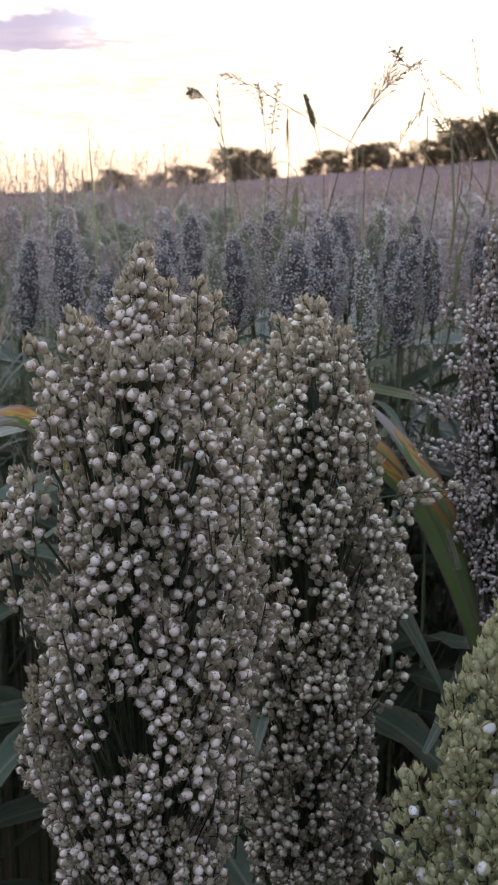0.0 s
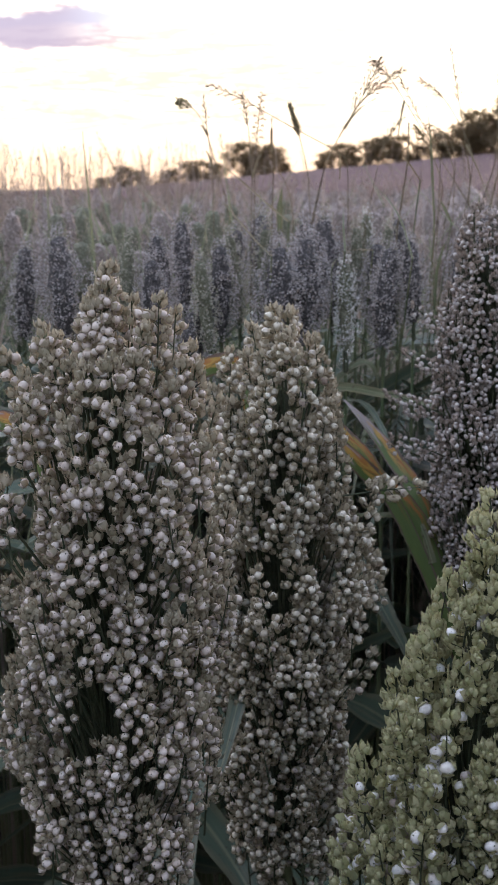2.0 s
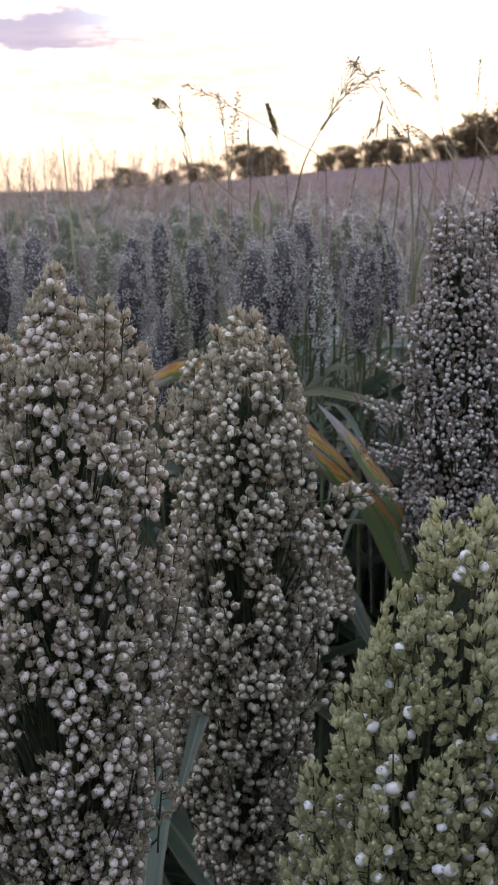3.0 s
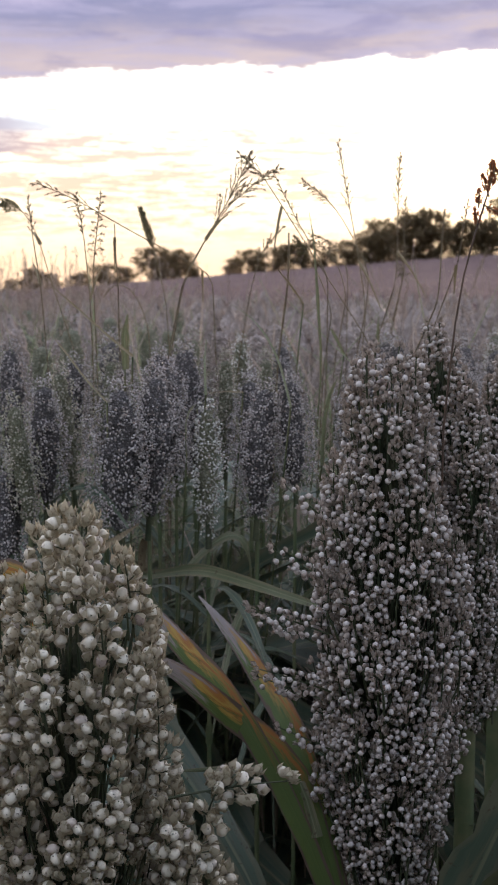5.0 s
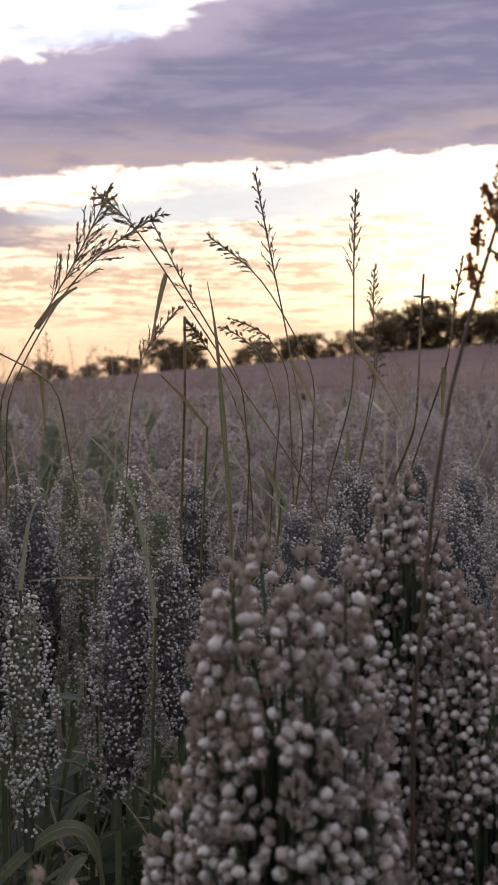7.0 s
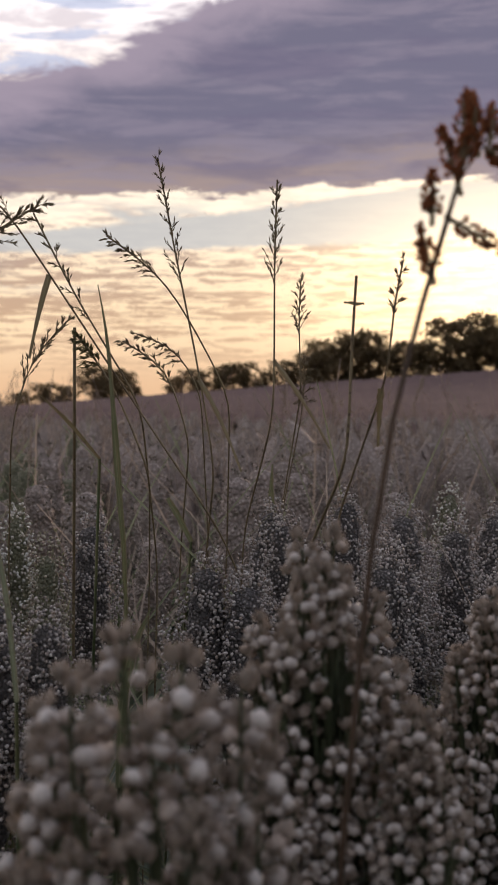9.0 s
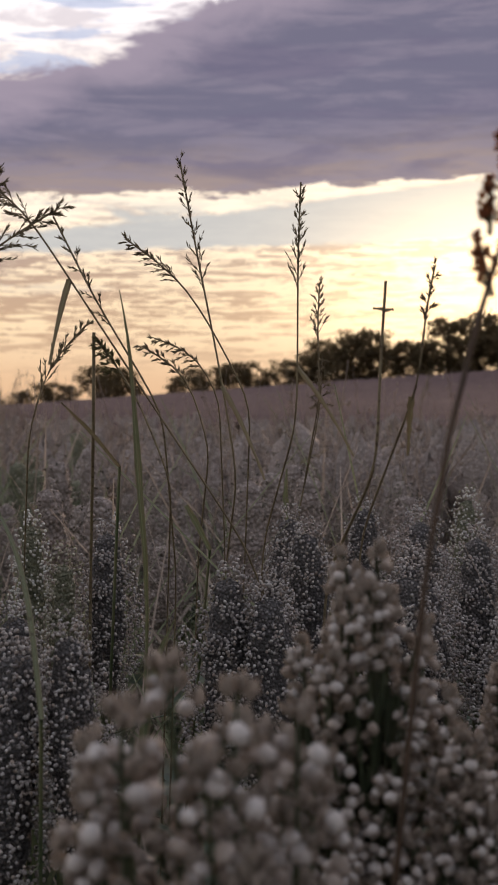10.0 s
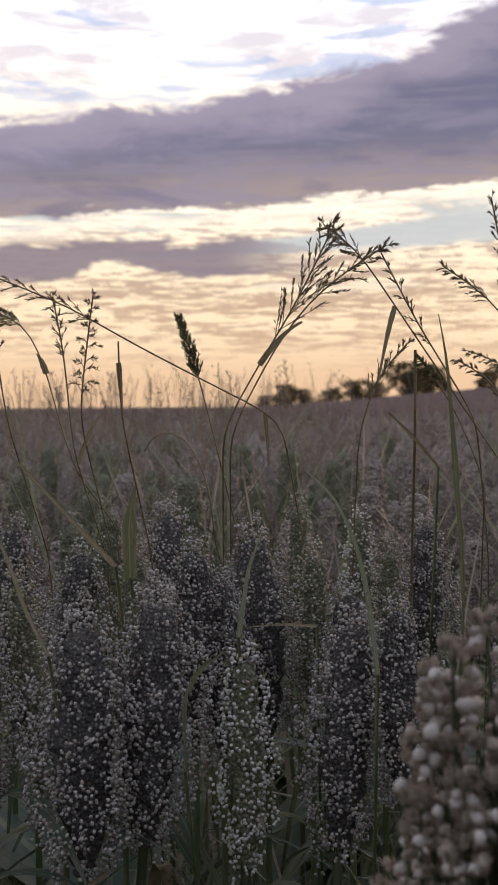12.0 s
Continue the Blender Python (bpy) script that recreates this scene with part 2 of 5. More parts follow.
def turning_leaf_material(name):
    """A dying leaf: green at its root, yellow and orange along the middle, grey-brown tip and edges. UV: v runs from tip to root."""
    mat, t, bsdf = material(name)
    uv = t.nodes.new("ShaderNodeUVMap")
    sep = t.nodes.new("ShaderNodeSeparateXYZ")
    t.links.new(uv.outputs[0], sep.inputs[0])
    u, v = sep.outputs[0], sep.outputs[1]
    mp = t.nodes.new("ShaderNodeMapping")
    mp.inputs["Scale"].default_value = (3.5, 5.0, 1)
    t.links.new(uv.outputs[0], mp.inputs[0])
    blot = m("SUBTRACT", noise_at(mp.outputs[0], 1.0, 5, 0.65, 0.5, t), 0.5, tree=t)
    mp2 = t.nodes.new("ShaderNodeMapping")
    mp2.inputs["Scale"].default_value = (22, 0.8, 1)
    t.links.new(uv.outputs[0], mp2.inputs[0])
    vein = noise_at(mp2.outputs[0], 1.0, 3, 0.6, 0, t)
    green = mix(vein, (0.08, 0.14, 0.035), (0.16, 0.20, 0.06), t)
    warm = mix(step(-0.10, 0.12, blot, t), (0.38, 0.15, 0.04), (0.48, 0.32, 0.07), t)
    along = m("ADD", v, m("MULTIPLY", blot, 1.1, tree=t), tree=t)
    edge = m("ABSOLUTE", m("SUBTRACT", u, 0.5, tree=t), tree=t)
    col = mix(m("MULTIPLY", m("SUBTRACT", 1.0, step(0.52, 0.72, along, t), tree=t), step(0.40, 0.56, m("ADD", u, m("MULTIPLY", blot, 1.5, tree=t), tree=t), t), tree=t), green, warm, t)
    worn = m("ADD", edge, m("MULTIPLY", blot, 0.7, tree=t), tree=t)
    col = mix(step(0.34, 0.46, worn, t), col, (0.15, 0.10, 0.075), t)
    col = mix(m("SUBTRACT", 1.0, step(0.14, 0.34, along, t), tree=t), col, (0.33, 0.28, 0.26), t)
    t.links.new(col, bsdf.inputs["Base Color"])
    bsdf.inputs["Roughness"].default_value = 0.55
    bump(t, bsdf, vein, 0.4, 0.001)
    thin = t.nodes.new("ShaderNodeBsdfTranslucent")
    t.links.new(col, thin.inputs[0])
    both = t.nodes.new("ShaderNodeMixShader")
    both.inputs[0].default_value = 0.3
    t.links.new(bsdf.outputs[0], both.inputs[1])
    t.links.new(thin.outputs[0], both.inputs[2])
    t.links.new(both.outputs[0], t.nodes["Material Output"].inputs[0])
    return mat


def plain_noise_material(name, a, b, scale, rough=0.85, c=None, fine=12.0, relief=0.0):
    mat, t, bsdf = material(name)
    co = object_coords(t)
    col = mix(step(0.35, 0.65, noise_at(co, scale, 5, 0.6, 0.2, t), t), a, b, t)
    if c:
        col = mix(step(0.52, 0.68, noise_at(co, scale * fine, 3, 0.6, 0, t), t), col, c, t)
    own = island(t)
    shade = t.nodes.new("ShaderNodeHueSaturation")
    t.links.new(m("ADD", 0.72, m("MULTIPLY", own, 0.56, tree=t), tree=t), shade.inputs["Value"])
    t.links.new(col, shade.inputs["Color"])
    t.links.new(shade.outputs[0], bsdf.inputs["Base Color"])
    bsdf.inputs["Roughness"].default_value = rough
    if relief:
        bump(t, bsdf, noise_at(co, scale * fine, 4, 0.6, 0, t), 0.6, relief)
    return mat


def packed_material(name, cell, pale, dull, gap):
    """The close-packed inside of a head or a head far off: seed-sized cells, each its own tone, some husk-dark, with
    the shade between them painted in.
    """
    mat, t, bsdf = material(name)
    vor = t.nodes.new("ShaderNodeTexVoronoi")
    vor.inputs["Scale"].default_value = 1.0 / cell
    vor.inputs["Randomness"].default_value = 0.8
    t.links.new(object_coords(t, (1, 1, 0.9)), vor.inputs["Vector"])
    sep = t.nodes.new("ShaderNodeSeparateColor")
    t.links.new(vor.outputs["Color"], sep.inputs[0])
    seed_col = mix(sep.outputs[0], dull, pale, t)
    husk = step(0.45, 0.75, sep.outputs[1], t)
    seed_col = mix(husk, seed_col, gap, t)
    # each cell darkens outwards: the shade in the crevices between seeds, as colour
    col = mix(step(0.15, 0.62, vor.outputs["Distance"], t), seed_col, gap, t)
    t.links.new(col, bsdf.inputs["Base Color"])
    bsdf.inputs["Roughness"].default_value = 0.7
    bump(t, bsdf, m("SUBTRACT", 1.0, vor.outputs["Distance"], tree=t), 1.0, cell * 0.6)
    return mat


GRAIN = grain_material("pale_grain", (0.62, 0.55, 0.43), (0.88, 0.83, 0.71), 0.45)
GRAIN_PINK = grain_material("pinkish_grain", (0.64, 0.535, 0.455), (0.88, 0.81, 0.74), 0.5)
GRAIN_WHITE = grain_material("white_grain", (0.70, 0.66, 0.60), (0.88, 0.86, 0.84), 0.25)
HUSK = husk_material("tan_husk", (0.58, 0.505, 0.375), (0.42, 0.37, 0.255), (0.24, 0.19, 0.12), 0.35)
HUSK_BROWN = husk_material("brown_husk", (0.50, 0.415, 0.35), (0.37, 0.31, 0.26), (0.21, 0.165, 0.13), 0.35)
GRAIN_ROSE = grain_material("rose_grain", (0.44, 0.38, 0.345), (0.75, 0.685, 0.65), 0.5)
HUSK_DARK = husk_material("dark_husk", (0.26, 0.22, 0.195), (0.18, 0.16, 0.14), (0.10, 0.085, 0.075))
HUSK_GREEN = husk_material("green_husk", (0.62, 0.585, 0.36), (0.46, 0.46, 0.24), (0.32, 0.28, 0.15), 0.4)
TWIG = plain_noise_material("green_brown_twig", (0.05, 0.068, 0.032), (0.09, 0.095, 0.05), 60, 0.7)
# near-head core: the shade deep between the fingers is put into this dark colour
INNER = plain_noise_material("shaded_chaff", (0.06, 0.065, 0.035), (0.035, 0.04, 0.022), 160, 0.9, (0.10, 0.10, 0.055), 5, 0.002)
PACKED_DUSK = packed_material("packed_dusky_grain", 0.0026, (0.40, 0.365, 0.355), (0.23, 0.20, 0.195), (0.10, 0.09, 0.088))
GRAIN_DUSK = grain_material("dusky_grain", (0.30, 0.265, 0.25), (0.74, 0.685, 0.66), 0.4)
GRAIN_SOFT = grain_material("greenish_grain", (0.40, 0.37, 0.29), (0.62, 0.57, 0.47), 0.4)
HUSK_SOFT = husk_material("greenish_husk", (0.34, 0.33, 0.22), (0.27, 0.27, 0.17), (0.19, 0.17, 0.11), 0.35)
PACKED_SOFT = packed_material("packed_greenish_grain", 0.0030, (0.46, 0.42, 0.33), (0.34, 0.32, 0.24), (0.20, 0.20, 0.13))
STALK = plain_noise_material("green_stalk", (0.11, 0.15, 0.07), (0.20, 0.20, 0.10), 30, 0.55)
LEAF = leaf_material("blue_green_leaf", (0.075, 0.115, 0.078), (0.135, 0.175, 0.12), (0.30, 0.24, 0.14), 0.35)
LEAF_DRY = turning_leaf_material("yellowing_leaf")
LEAF_SIMPLE = plain_noise_material("crop_leaf", (0.07, 0.105, 0.075), (0.12, 0.155, 0.10), 12, 0.6)
LEAF_PALE = leaf_material("pale_grass_blade", (0.11, 0.14, 0.065), (0.20, 0.215, 0.12), (0.32, 0.25, 0.16), 0.5)
LEAF_STRAW = leaf_material("straw_leaf", (0.20, 0.17, 0.09), (0.29, 0.24, 0.14), (0.26, 0.18, 0.11), 0.5)
STRAW = plain_noise_material("dry_straw", (0.30, 0.24, 0.14), (0.20, 0.15, 0.09), 50, 0.75, (0.12, 0.08, 0.05))
RUST = husk_material("rust_red_husk", (0.58, 0.24, 0.10), (0.42, 0.15, 0.07), (0.22, 0.08, 0.05), 0.62)
FOX = husk_material("olive_husk", (0.30, 0.27, 0.13), (0.22, 0.19, 0.09), (0.12, 0.10, 0.05), 0.45)
STEM_BROWN = plain_noise_material("brown_stem", (0.11, 0.065, 0.04), (0.07, 0.045, 0.03), 60, 0.6)
SOIL = plain_noise_material("dark_soil", (0.07, 0.052, 0.04), (0.11, 0.085, 0.065), 3, 0.95, (0.045, 0.035, 0.03), 20, 0.01)
CANOPY = plain_noise_material("far_crop", (0.150, 0.100, 0.098), (0.190, 0.128, 0.122), 0.25, 0.95, (0.125, 0.098, 0.080), 30)
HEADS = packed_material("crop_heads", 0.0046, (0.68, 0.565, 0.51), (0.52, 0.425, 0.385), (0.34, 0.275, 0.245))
FLUFF = husk_material("bleached_grass_plume", (0.66, 0.55, 0.46), (0.52, 0.42, 0.35), (0.34, 0.27, 0.22), 0.45)
GRAIN_FAR = grain_material("dull_grain", (0.40, 0.33, 0.28), (0.60, 0.52, 0.46), 0.5)
HUSK_FAR = husk_material("dull_husk", (0.24, 0.20, 0.15), (0.18, 0.155, 0.12), (0.11, 0.085, 0.07))
BARK = plain_noise_material("bark", (0.05, 0.04, 0.032), (0.08, 0.065, 0.05), 6, 0.9, None)
FOLIAGE = husk_material("tree_foliage", (0.19, 0.145, 0.075), (0.24, 0.17, 0.09), (0.13, 0.10, 0.055), 0.55)
CANOPY.node_tree.nodes["Principled BSDF"].inputs["Specular IOR Level"].default_value = 0.05


# ---- mesh tools ----
class Heap:
    """Collects vertices and faces of one mesh."""

    def __init__(self):
        self.v, self.f, self.mat, self.count = [], [], [], 0

    def add(self, v, f, mat=0):
        v = np.asarray(v, float)
        self.v.append(v)
        f = np.asarray(f) + self.count
        self.f.extend(map(tuple, f.tolist()))
        self.mat.extend([mat] * len(f))
        self.count += len(v)

    def many(self, template, rot, pos, scale, mat=0):
        """One template (v, f) at many rotations, places and sizes."""
        v, f = template
        n, k = len(pos), len(v)
        if not n:
            return
        allv = np.einsum("nij,nkj->nki", rot, v[None] * scale.reshape(n, -1)[:, None]) + pos[:, None]
        allf = (f[None] + (np.arange(n) * k)[:, None, None]).reshape(-1, f.shape[1])
        self.add(allv.reshape(-1, 3), allf, mat)

    def tube(self, pts, radii, sides=5, mat=0):
        pts = np.asarray(pts, float)
        n = len(pts)
        radii = np.broadcast_to(radii, n)
        d = np.gradient(pts, axis=0)
        d /= np.linalg.norm(d, axis=1)[:, None] + 1e-12
        ref = np.where(np.abs(d[:, 2:3]) > 0.9, [[1.0, 0, 0]], [[0, 0, 1.0]])
        a = np.cross(d, ref)
        a /= np.linalg.norm(a, axis=1)[:, None]
        b = np.cross(d, a)
        ang = np.arange(sides) * 2 * np.pi / sides
        ring = (a[:, None] * np.cos(ang)[None, :, None] + b[:, None] * np.sin(ang)[None, :, None]) * radii[:, None, None]
        v = (pts[:, None] + ring).reshape(-1, 3)
        i, j = np.meshgrid(np.arange(n - 1), np.arange(sides), indexing="ij")
        q = np.stack([i * sides + j, i * sides + (j + 1) % sides, (i + 1) * sides + (j + 1) % sides, (i + 1) * sides + j], -1)
        self.add(v, q.reshape(-1, 4), mat)

    def mesh(self, name, mats, smooth=True):
        me = bpy.data.meshes.new(name)
        me.from_pydata(np.concatenate(self.v).tolist(), [], self.f)
        for one in mats:
            me.materials.append(one)
        me.polygons.foreach_set("material_index", self.mat)
        me.polygons.foreach_set("use_smooth", [smooth] * len(self.f))
        me.update()
        return me


def part(name, me, parent=None, label="", at=None):
    ob = new(name, me)
    if parent is not None:
        ob.parent = parent
    if at is not None:
        ob.matrix_local = at
    if label:
        ob["label"] = label
    return ob


def thing(name, at, label, category, group="", kind=""):
    ob = new(name)
    ob.empty_display_size = 0.05
    ob.matrix_world = at
    return tagged(ob, label, category, group, kind)


def frames_along(d, rng):
    """Rotation matrices whose z axis is d, turned at random about it."""
    d = d / np.linalg.norm(d, axis=1)[:, None]
    r = rng.normal(size=d.shape)
    x = np.cross(r, d)
    x /= np.linalg.norm(x, axis=1)[:, None]
    return np.stack([x, np.cross(d, x), d], -1)


def ball(sub):
    bm = bmesh.new()
    bmesh.ops.create_icosphere(bm, subdivisions=sub, radius=1.0)
    v = np.array([q.co[:] for q in bm.verts])
    f = np.array([[q.index for q in p.verts] for p in bm.faces])
    bm.free()
    return v, f


def ball_uv(segments, rings):
    bm = bmesh.new()
    bmesh.ops.create_uvsphere(bm, u_segments=segments, v_segments=rings, radius=1.0)
    bmesh.ops.triangulate(bm, faces=bm.faces[:])
    v = np.array([q.co[:] for q in bm.verts])
    f = np.array([[q.index for q in p.verts] for p in bm.faces])
    bm.free()
    return v, f


def seed(v, f):
    """A plump seed, base at the origin, 2 units high, slightly flattened, with a dimple at its end."""
    v = v * (1.12, 0.90, 0.96)
    tip = v[:, 2] > 0.9
    v[tip, 2] -= 0.16
    v[:, 2] += 0.95
    return v, f


# a chaff scale: pointed, cupped round the seed
SCALE = (np.array([[0, -0.55, 0.0], [0.75, -0.72, 0.75], [-0.75, -0.72, 0.75], [0, -1.08, 0.85], [0, -0.72, 1.75]]),
         np.array([[0, 1, 3], [0, 3, 2], [1, 4, 3], [2, 3, 4]]))
OCTA = (np.array([[1, 0, 1], [0, 0.9, 1], [-1, 0, 1], [0, -0.9, 1], [0, 0, 2.0], [0, 0, 0]], float),
        np.array([[0, 1, 4], [1, 2, 4], [2, 3, 4], [3, 0, 4], [1, 0, 5], [2, 1, 5], [3, 2, 5], [0, 3, 5]]))
SEEDS = {3: seed(*ball_uv(7, 4)), 2: seed(*ball(1)), 1: seed(*ball(1))}
TURN = np.array([[[math.cos(a), -math.sin(a), 0], [math.sin(a), math.cos(a), 0], [0, 0, 1]] for a in (0, 2.1, 4.2)])


def spray(heap, length, rng, base=None, size=0.0022, fine=2, seeds=0.85, count=26, bare_tip=0.2, mats=(0, 1, 2), at=None):
    """One finger of a seed head, growing along z, fuller towards x: axis, stalklets, seeds and chaff. at: rotation and place to put it."""
    rot0, pos0 = at if at else (np.eye(3), np.zeros(3))
    bend = rng.normal(0, 0.05, 2)
    s = np.sort(rng.uniform(0.12, 1.0, count))
    s[-3:] = (0.93, 0.97, 1.0)
    ang = ((np.arange(count) * 0.381966 + rng.random()) % 1.0 - 0.5) * 4.6 + rng.normal(0, 0.25, count)
    width = size * (2.2 + 1.6 * np.sin(np.clip(s, 0, 1) * 2.6)) * (1.15 - 0.75 * s ** 3) * rng.uniform(0.55, 1.1, count)
    axis = np.stack([bend[0] * s * s * length, bend[1] * s * s * length, s * length], -1)
    out = np.stack([np.cos(ang), np.sin(ang), np.zeros(count)], -1)
    root = axis + out * width[:, None] * 0.62
    d = out * (0.95 - 0.65 * s[:, None] ** 2) + np.array([0, 0, 1.0]) * (0.25 + 0.75 * s[:, None] ** 2) + rng.normal(0, 0.22, (count, 3))
    full = (rng.random(count) < seeds) & (s < 1 - bare_tip * rng.uniform(0.5, 1.3, count))
    d[~full, 2] += 0.75
    rot = frames_along(d, rng)
    big = size * rng.uniform(0.82, 1.12, count)
    rot_w, root_w, axis_w = rot0 @ rot, root @ rot0.T + pos0, axis @ rot0.T + pos0
    if fine >= 1:
        heap.many(SEEDS[fine], rot_w[full], root_w[full], big[full], mats[0])
        if fine == 3:
            eyed = full & (np.arange(count) % 3 > 0)
            side = rot_w[eyed][:, :, 2] * 1.62 + rot_w[eyed][:, :, 0] * 0.35
            heap.many(OCTA, rot_w[eyed], root_w[eyed] + side * big[eyed, None], big[eyed] * 0.15, mats[2])
        for k, turn in enumerate(TURN):
            pick = full if k < 2 else ~full
            wide = big * (1.22 if fine == 3 else 1.12 if fine == 2 else 1.0)
            if k < 2:
                pick = full & ((np.arange(count) % (2 if fine == 2 else 5) == k) | (fine == 3))
            elif fine == 3:
                pick = ~full | (np.arange(count) % 2 == 0)
            heap.many(SCALE, rot_w[pick] @ turn, root_w[pick], (wide[:, None] * np.where(full[:, None], [[1, 1, 1]], [[0.8, 0.8, 1.1]]))[pick], mats[1])
            if k == 2 and fine >= 2:
                pick = ~full
                bud = np.outer(big[pick], [0.62, 0.62, 1.05])
                heap.many(SEEDS[1] if fine == 3 else OCTA, rot_w[pick], root_w[pick], bud, mats[1])
                for other in TURN[:2]:
                    heap.many(SCALE, rot_w[pick] @ other, root_w[pick], np.outer(wide[pick], [0.8, 0.8, 1.1]), mats[1])
    else:
        heap.many(OCTA, rot_w[full], root_w[full], big[full], mats[0])
        heap.many(OCTA, rot_w[~full], root_w[~full], big[~full] * 0.8, mats[1])
    if fine >= 2:
        line = np.linspace(-0.15, 1, 6)
        heap.tube(np.stack([bend[0] * line * line * length, bend[1] * line * line * length, line * length], -1) @ rot0.T + pos0,
                  np.linspace(0.0006, 0.0003, 6), 3, mats[2])
        for a, b in zip(axis_w[::3] - rot0[:, 2] * size, root_w[::3]):
            heap.tube([a, b], 0.00028, 3, mats[2])


def sprays(kind, mats, size, fine, number, rng, seeds, count, lengths, bare):
    made = []
    for i in range(number):
        heap = Heap()
        long = lengths[i % len(lengths)]
        spray(heap, long, rng, size=size, fine=fine, seeds=seeds * rng.uniform(0.62, 1.06), count=int(count * long / lengths[-1]) + 6, bare_tip=bare * rng.uniform(0.6, 1.8))
        made.append((long, heap.mesh(kind, mats)))
    return made


def outline(profile, h):
    hs, rs = zip(*profile)
    return float(np.interp(h, hs, rs))


def outward(d, th):
    """The rotation of a finger along d whose fuller side faces th."""
    x = np.array([math.cos(th), math.sin(th), 0.0])
    x -= d * (x @ d)
    x /= np.linalg.norm(x)
    return np.stack([x, np.cross(d, x), d], -1)


def fingers(profile, height, lengths, rng, size, pitch=6.2, share=0.4, loose=1.0, gaps=True):
    """Where the fingers of a seed head stand, ring above ring: root, direction, index of length, bearing."""
    found = []
    rise = 0.52 * sum(lengths) / len(lengths) / height
    h, ring, seam = 0.10, 0, rng.uniform(0, 6.28)
    while h < 1.0:
        wide = outline(profile, h)
        n = max(3, round(2 * math.pi * wide / (pitch * size)))
        for i in range(n):
            hh = min(1.0, h + rng.normal(0, 0.22) * rise * (1 + loose) / 2)
            th = (i + 0.5 * (ring % 2) + rng.normal(0, 0.16)) * 2 * math.pi / n + ring * 0.37
            if gaps and share < 0.5 and hh < 0.75 and math.sin(2 * th + 11 * hh + seam) + math.sin(5 * th - 7 * hh + 2 * seam) > 1.45:
                continue
            lump = 1.03 + 0.09 * math.sin(3 * th + 14 * hh) + 0.09 * math.sin(5 * th - 23 * hh) + rng.normal(0, 0.07 * loose)
            wide = outline(profile, hh)
            rad = max(wide * lump - 2.2 * size, wide * share)
            k = int(rng.integers(len(lengths))) if hh < 0.9 else 0
            lean = (0.03 + 0.22 * loose * rng.random()) * (1.1 - 0.7 * hh)
            side = rng.normal(0, 0.08 * loose)
            d = np.array([math.cos(th) * lean - math.sin(th) * side, math.sin(th) * lean + math.cos(th) * side, 1.0])
            d /= np.linalg.norm(d)
            tip = np.array([math.cos(th) * rad, math.sin(th) * rad, hh * height])
            found.append((tip - d * lengths[k] * 0.95, d, k, th))
        h += rise
        ring += 1
    return found


def core(heap, profile, height, share, rng, mat):
    """The close-packed inside of a seed head, lumpy and narrower than its outline, added to block the view through."""
    sides, hs = 14, np.linspace(0.02, 0.84, 24)
    ang = np.arange(sides) * 2 * np.pi / sides
    rings = [np.stack([np.cos(ang) * r, np.sin(ang) * r, np.full(sides, h * height) + rng.normal(0, 0.002, sides)], -1)
             for h in hs for r in [outline(profile, h) * share * rng.uniform(0.72, 1.12, sides)]]
    rings.append(np.stack([np.cos(ang) * 0.0005, np.sin(ang) * 0.0005, np.full(sides, 0.87 * height)], -1))
    k, j = np.meshgrid(np.arange(len(hs)), np.arange(sides), indexing="ij")
    q = np.stack([k * sides + j, k * sides + (j + 1) % sides, (k + 1) * sides + (j + 1) % sides, (k + 1) * sides + j], -1).reshape(-1, 4)
    heap.add(np.concatenate(rings), q, mat)


def bundle(found, height, rng, profile):
    """The middle stem of a seed head with the thin stems that feed its fingers, round an added core coloured as dark as
    the shade in there.
    """
    heap = Heap()
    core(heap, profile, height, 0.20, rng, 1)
    zs = np.linspace(-0.02, height * 0.82, 9)
    heap.tube(np.stack([0 * zs, 0 * zs, zs], -1), np.linspace(0.0042, 0.0012, 9), 7)
    for root, d, k, th in found:
        low = np.array([math.cos(th) * 0.002, math.sin(th) * 0.002, max(0.0, root[2] - 0.05 - 0.03 * rng.random())])
        mid = (low + root) / 2 + np.array([math.cos(th), math.sin(th), 0]) * 0.002
        heap.tube([low, mid, root], (0.0009, 0.0007, 0.0006), 4)
        for n in range(2):
            turn, deep = th + rng.normal(0, 0.5), rng.uniform(0.35, 0.8)
            end = np.array([math.cos(turn) * 0.6 * deep, math.sin(turn) * 0.6 * deep, 0]) * outline(profile, min(1, max(0, root[2] / height))) * 1.3 + [0, 0, min(root[2] + rng.uniform(0, 0.03), 0.86 * height)]
            heap.tube([low, (low + end) / 2 + rng.normal(0, 0.0015, 3), end], (0.0008, 0.0006, 0.0004), 3)
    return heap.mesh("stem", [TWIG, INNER])


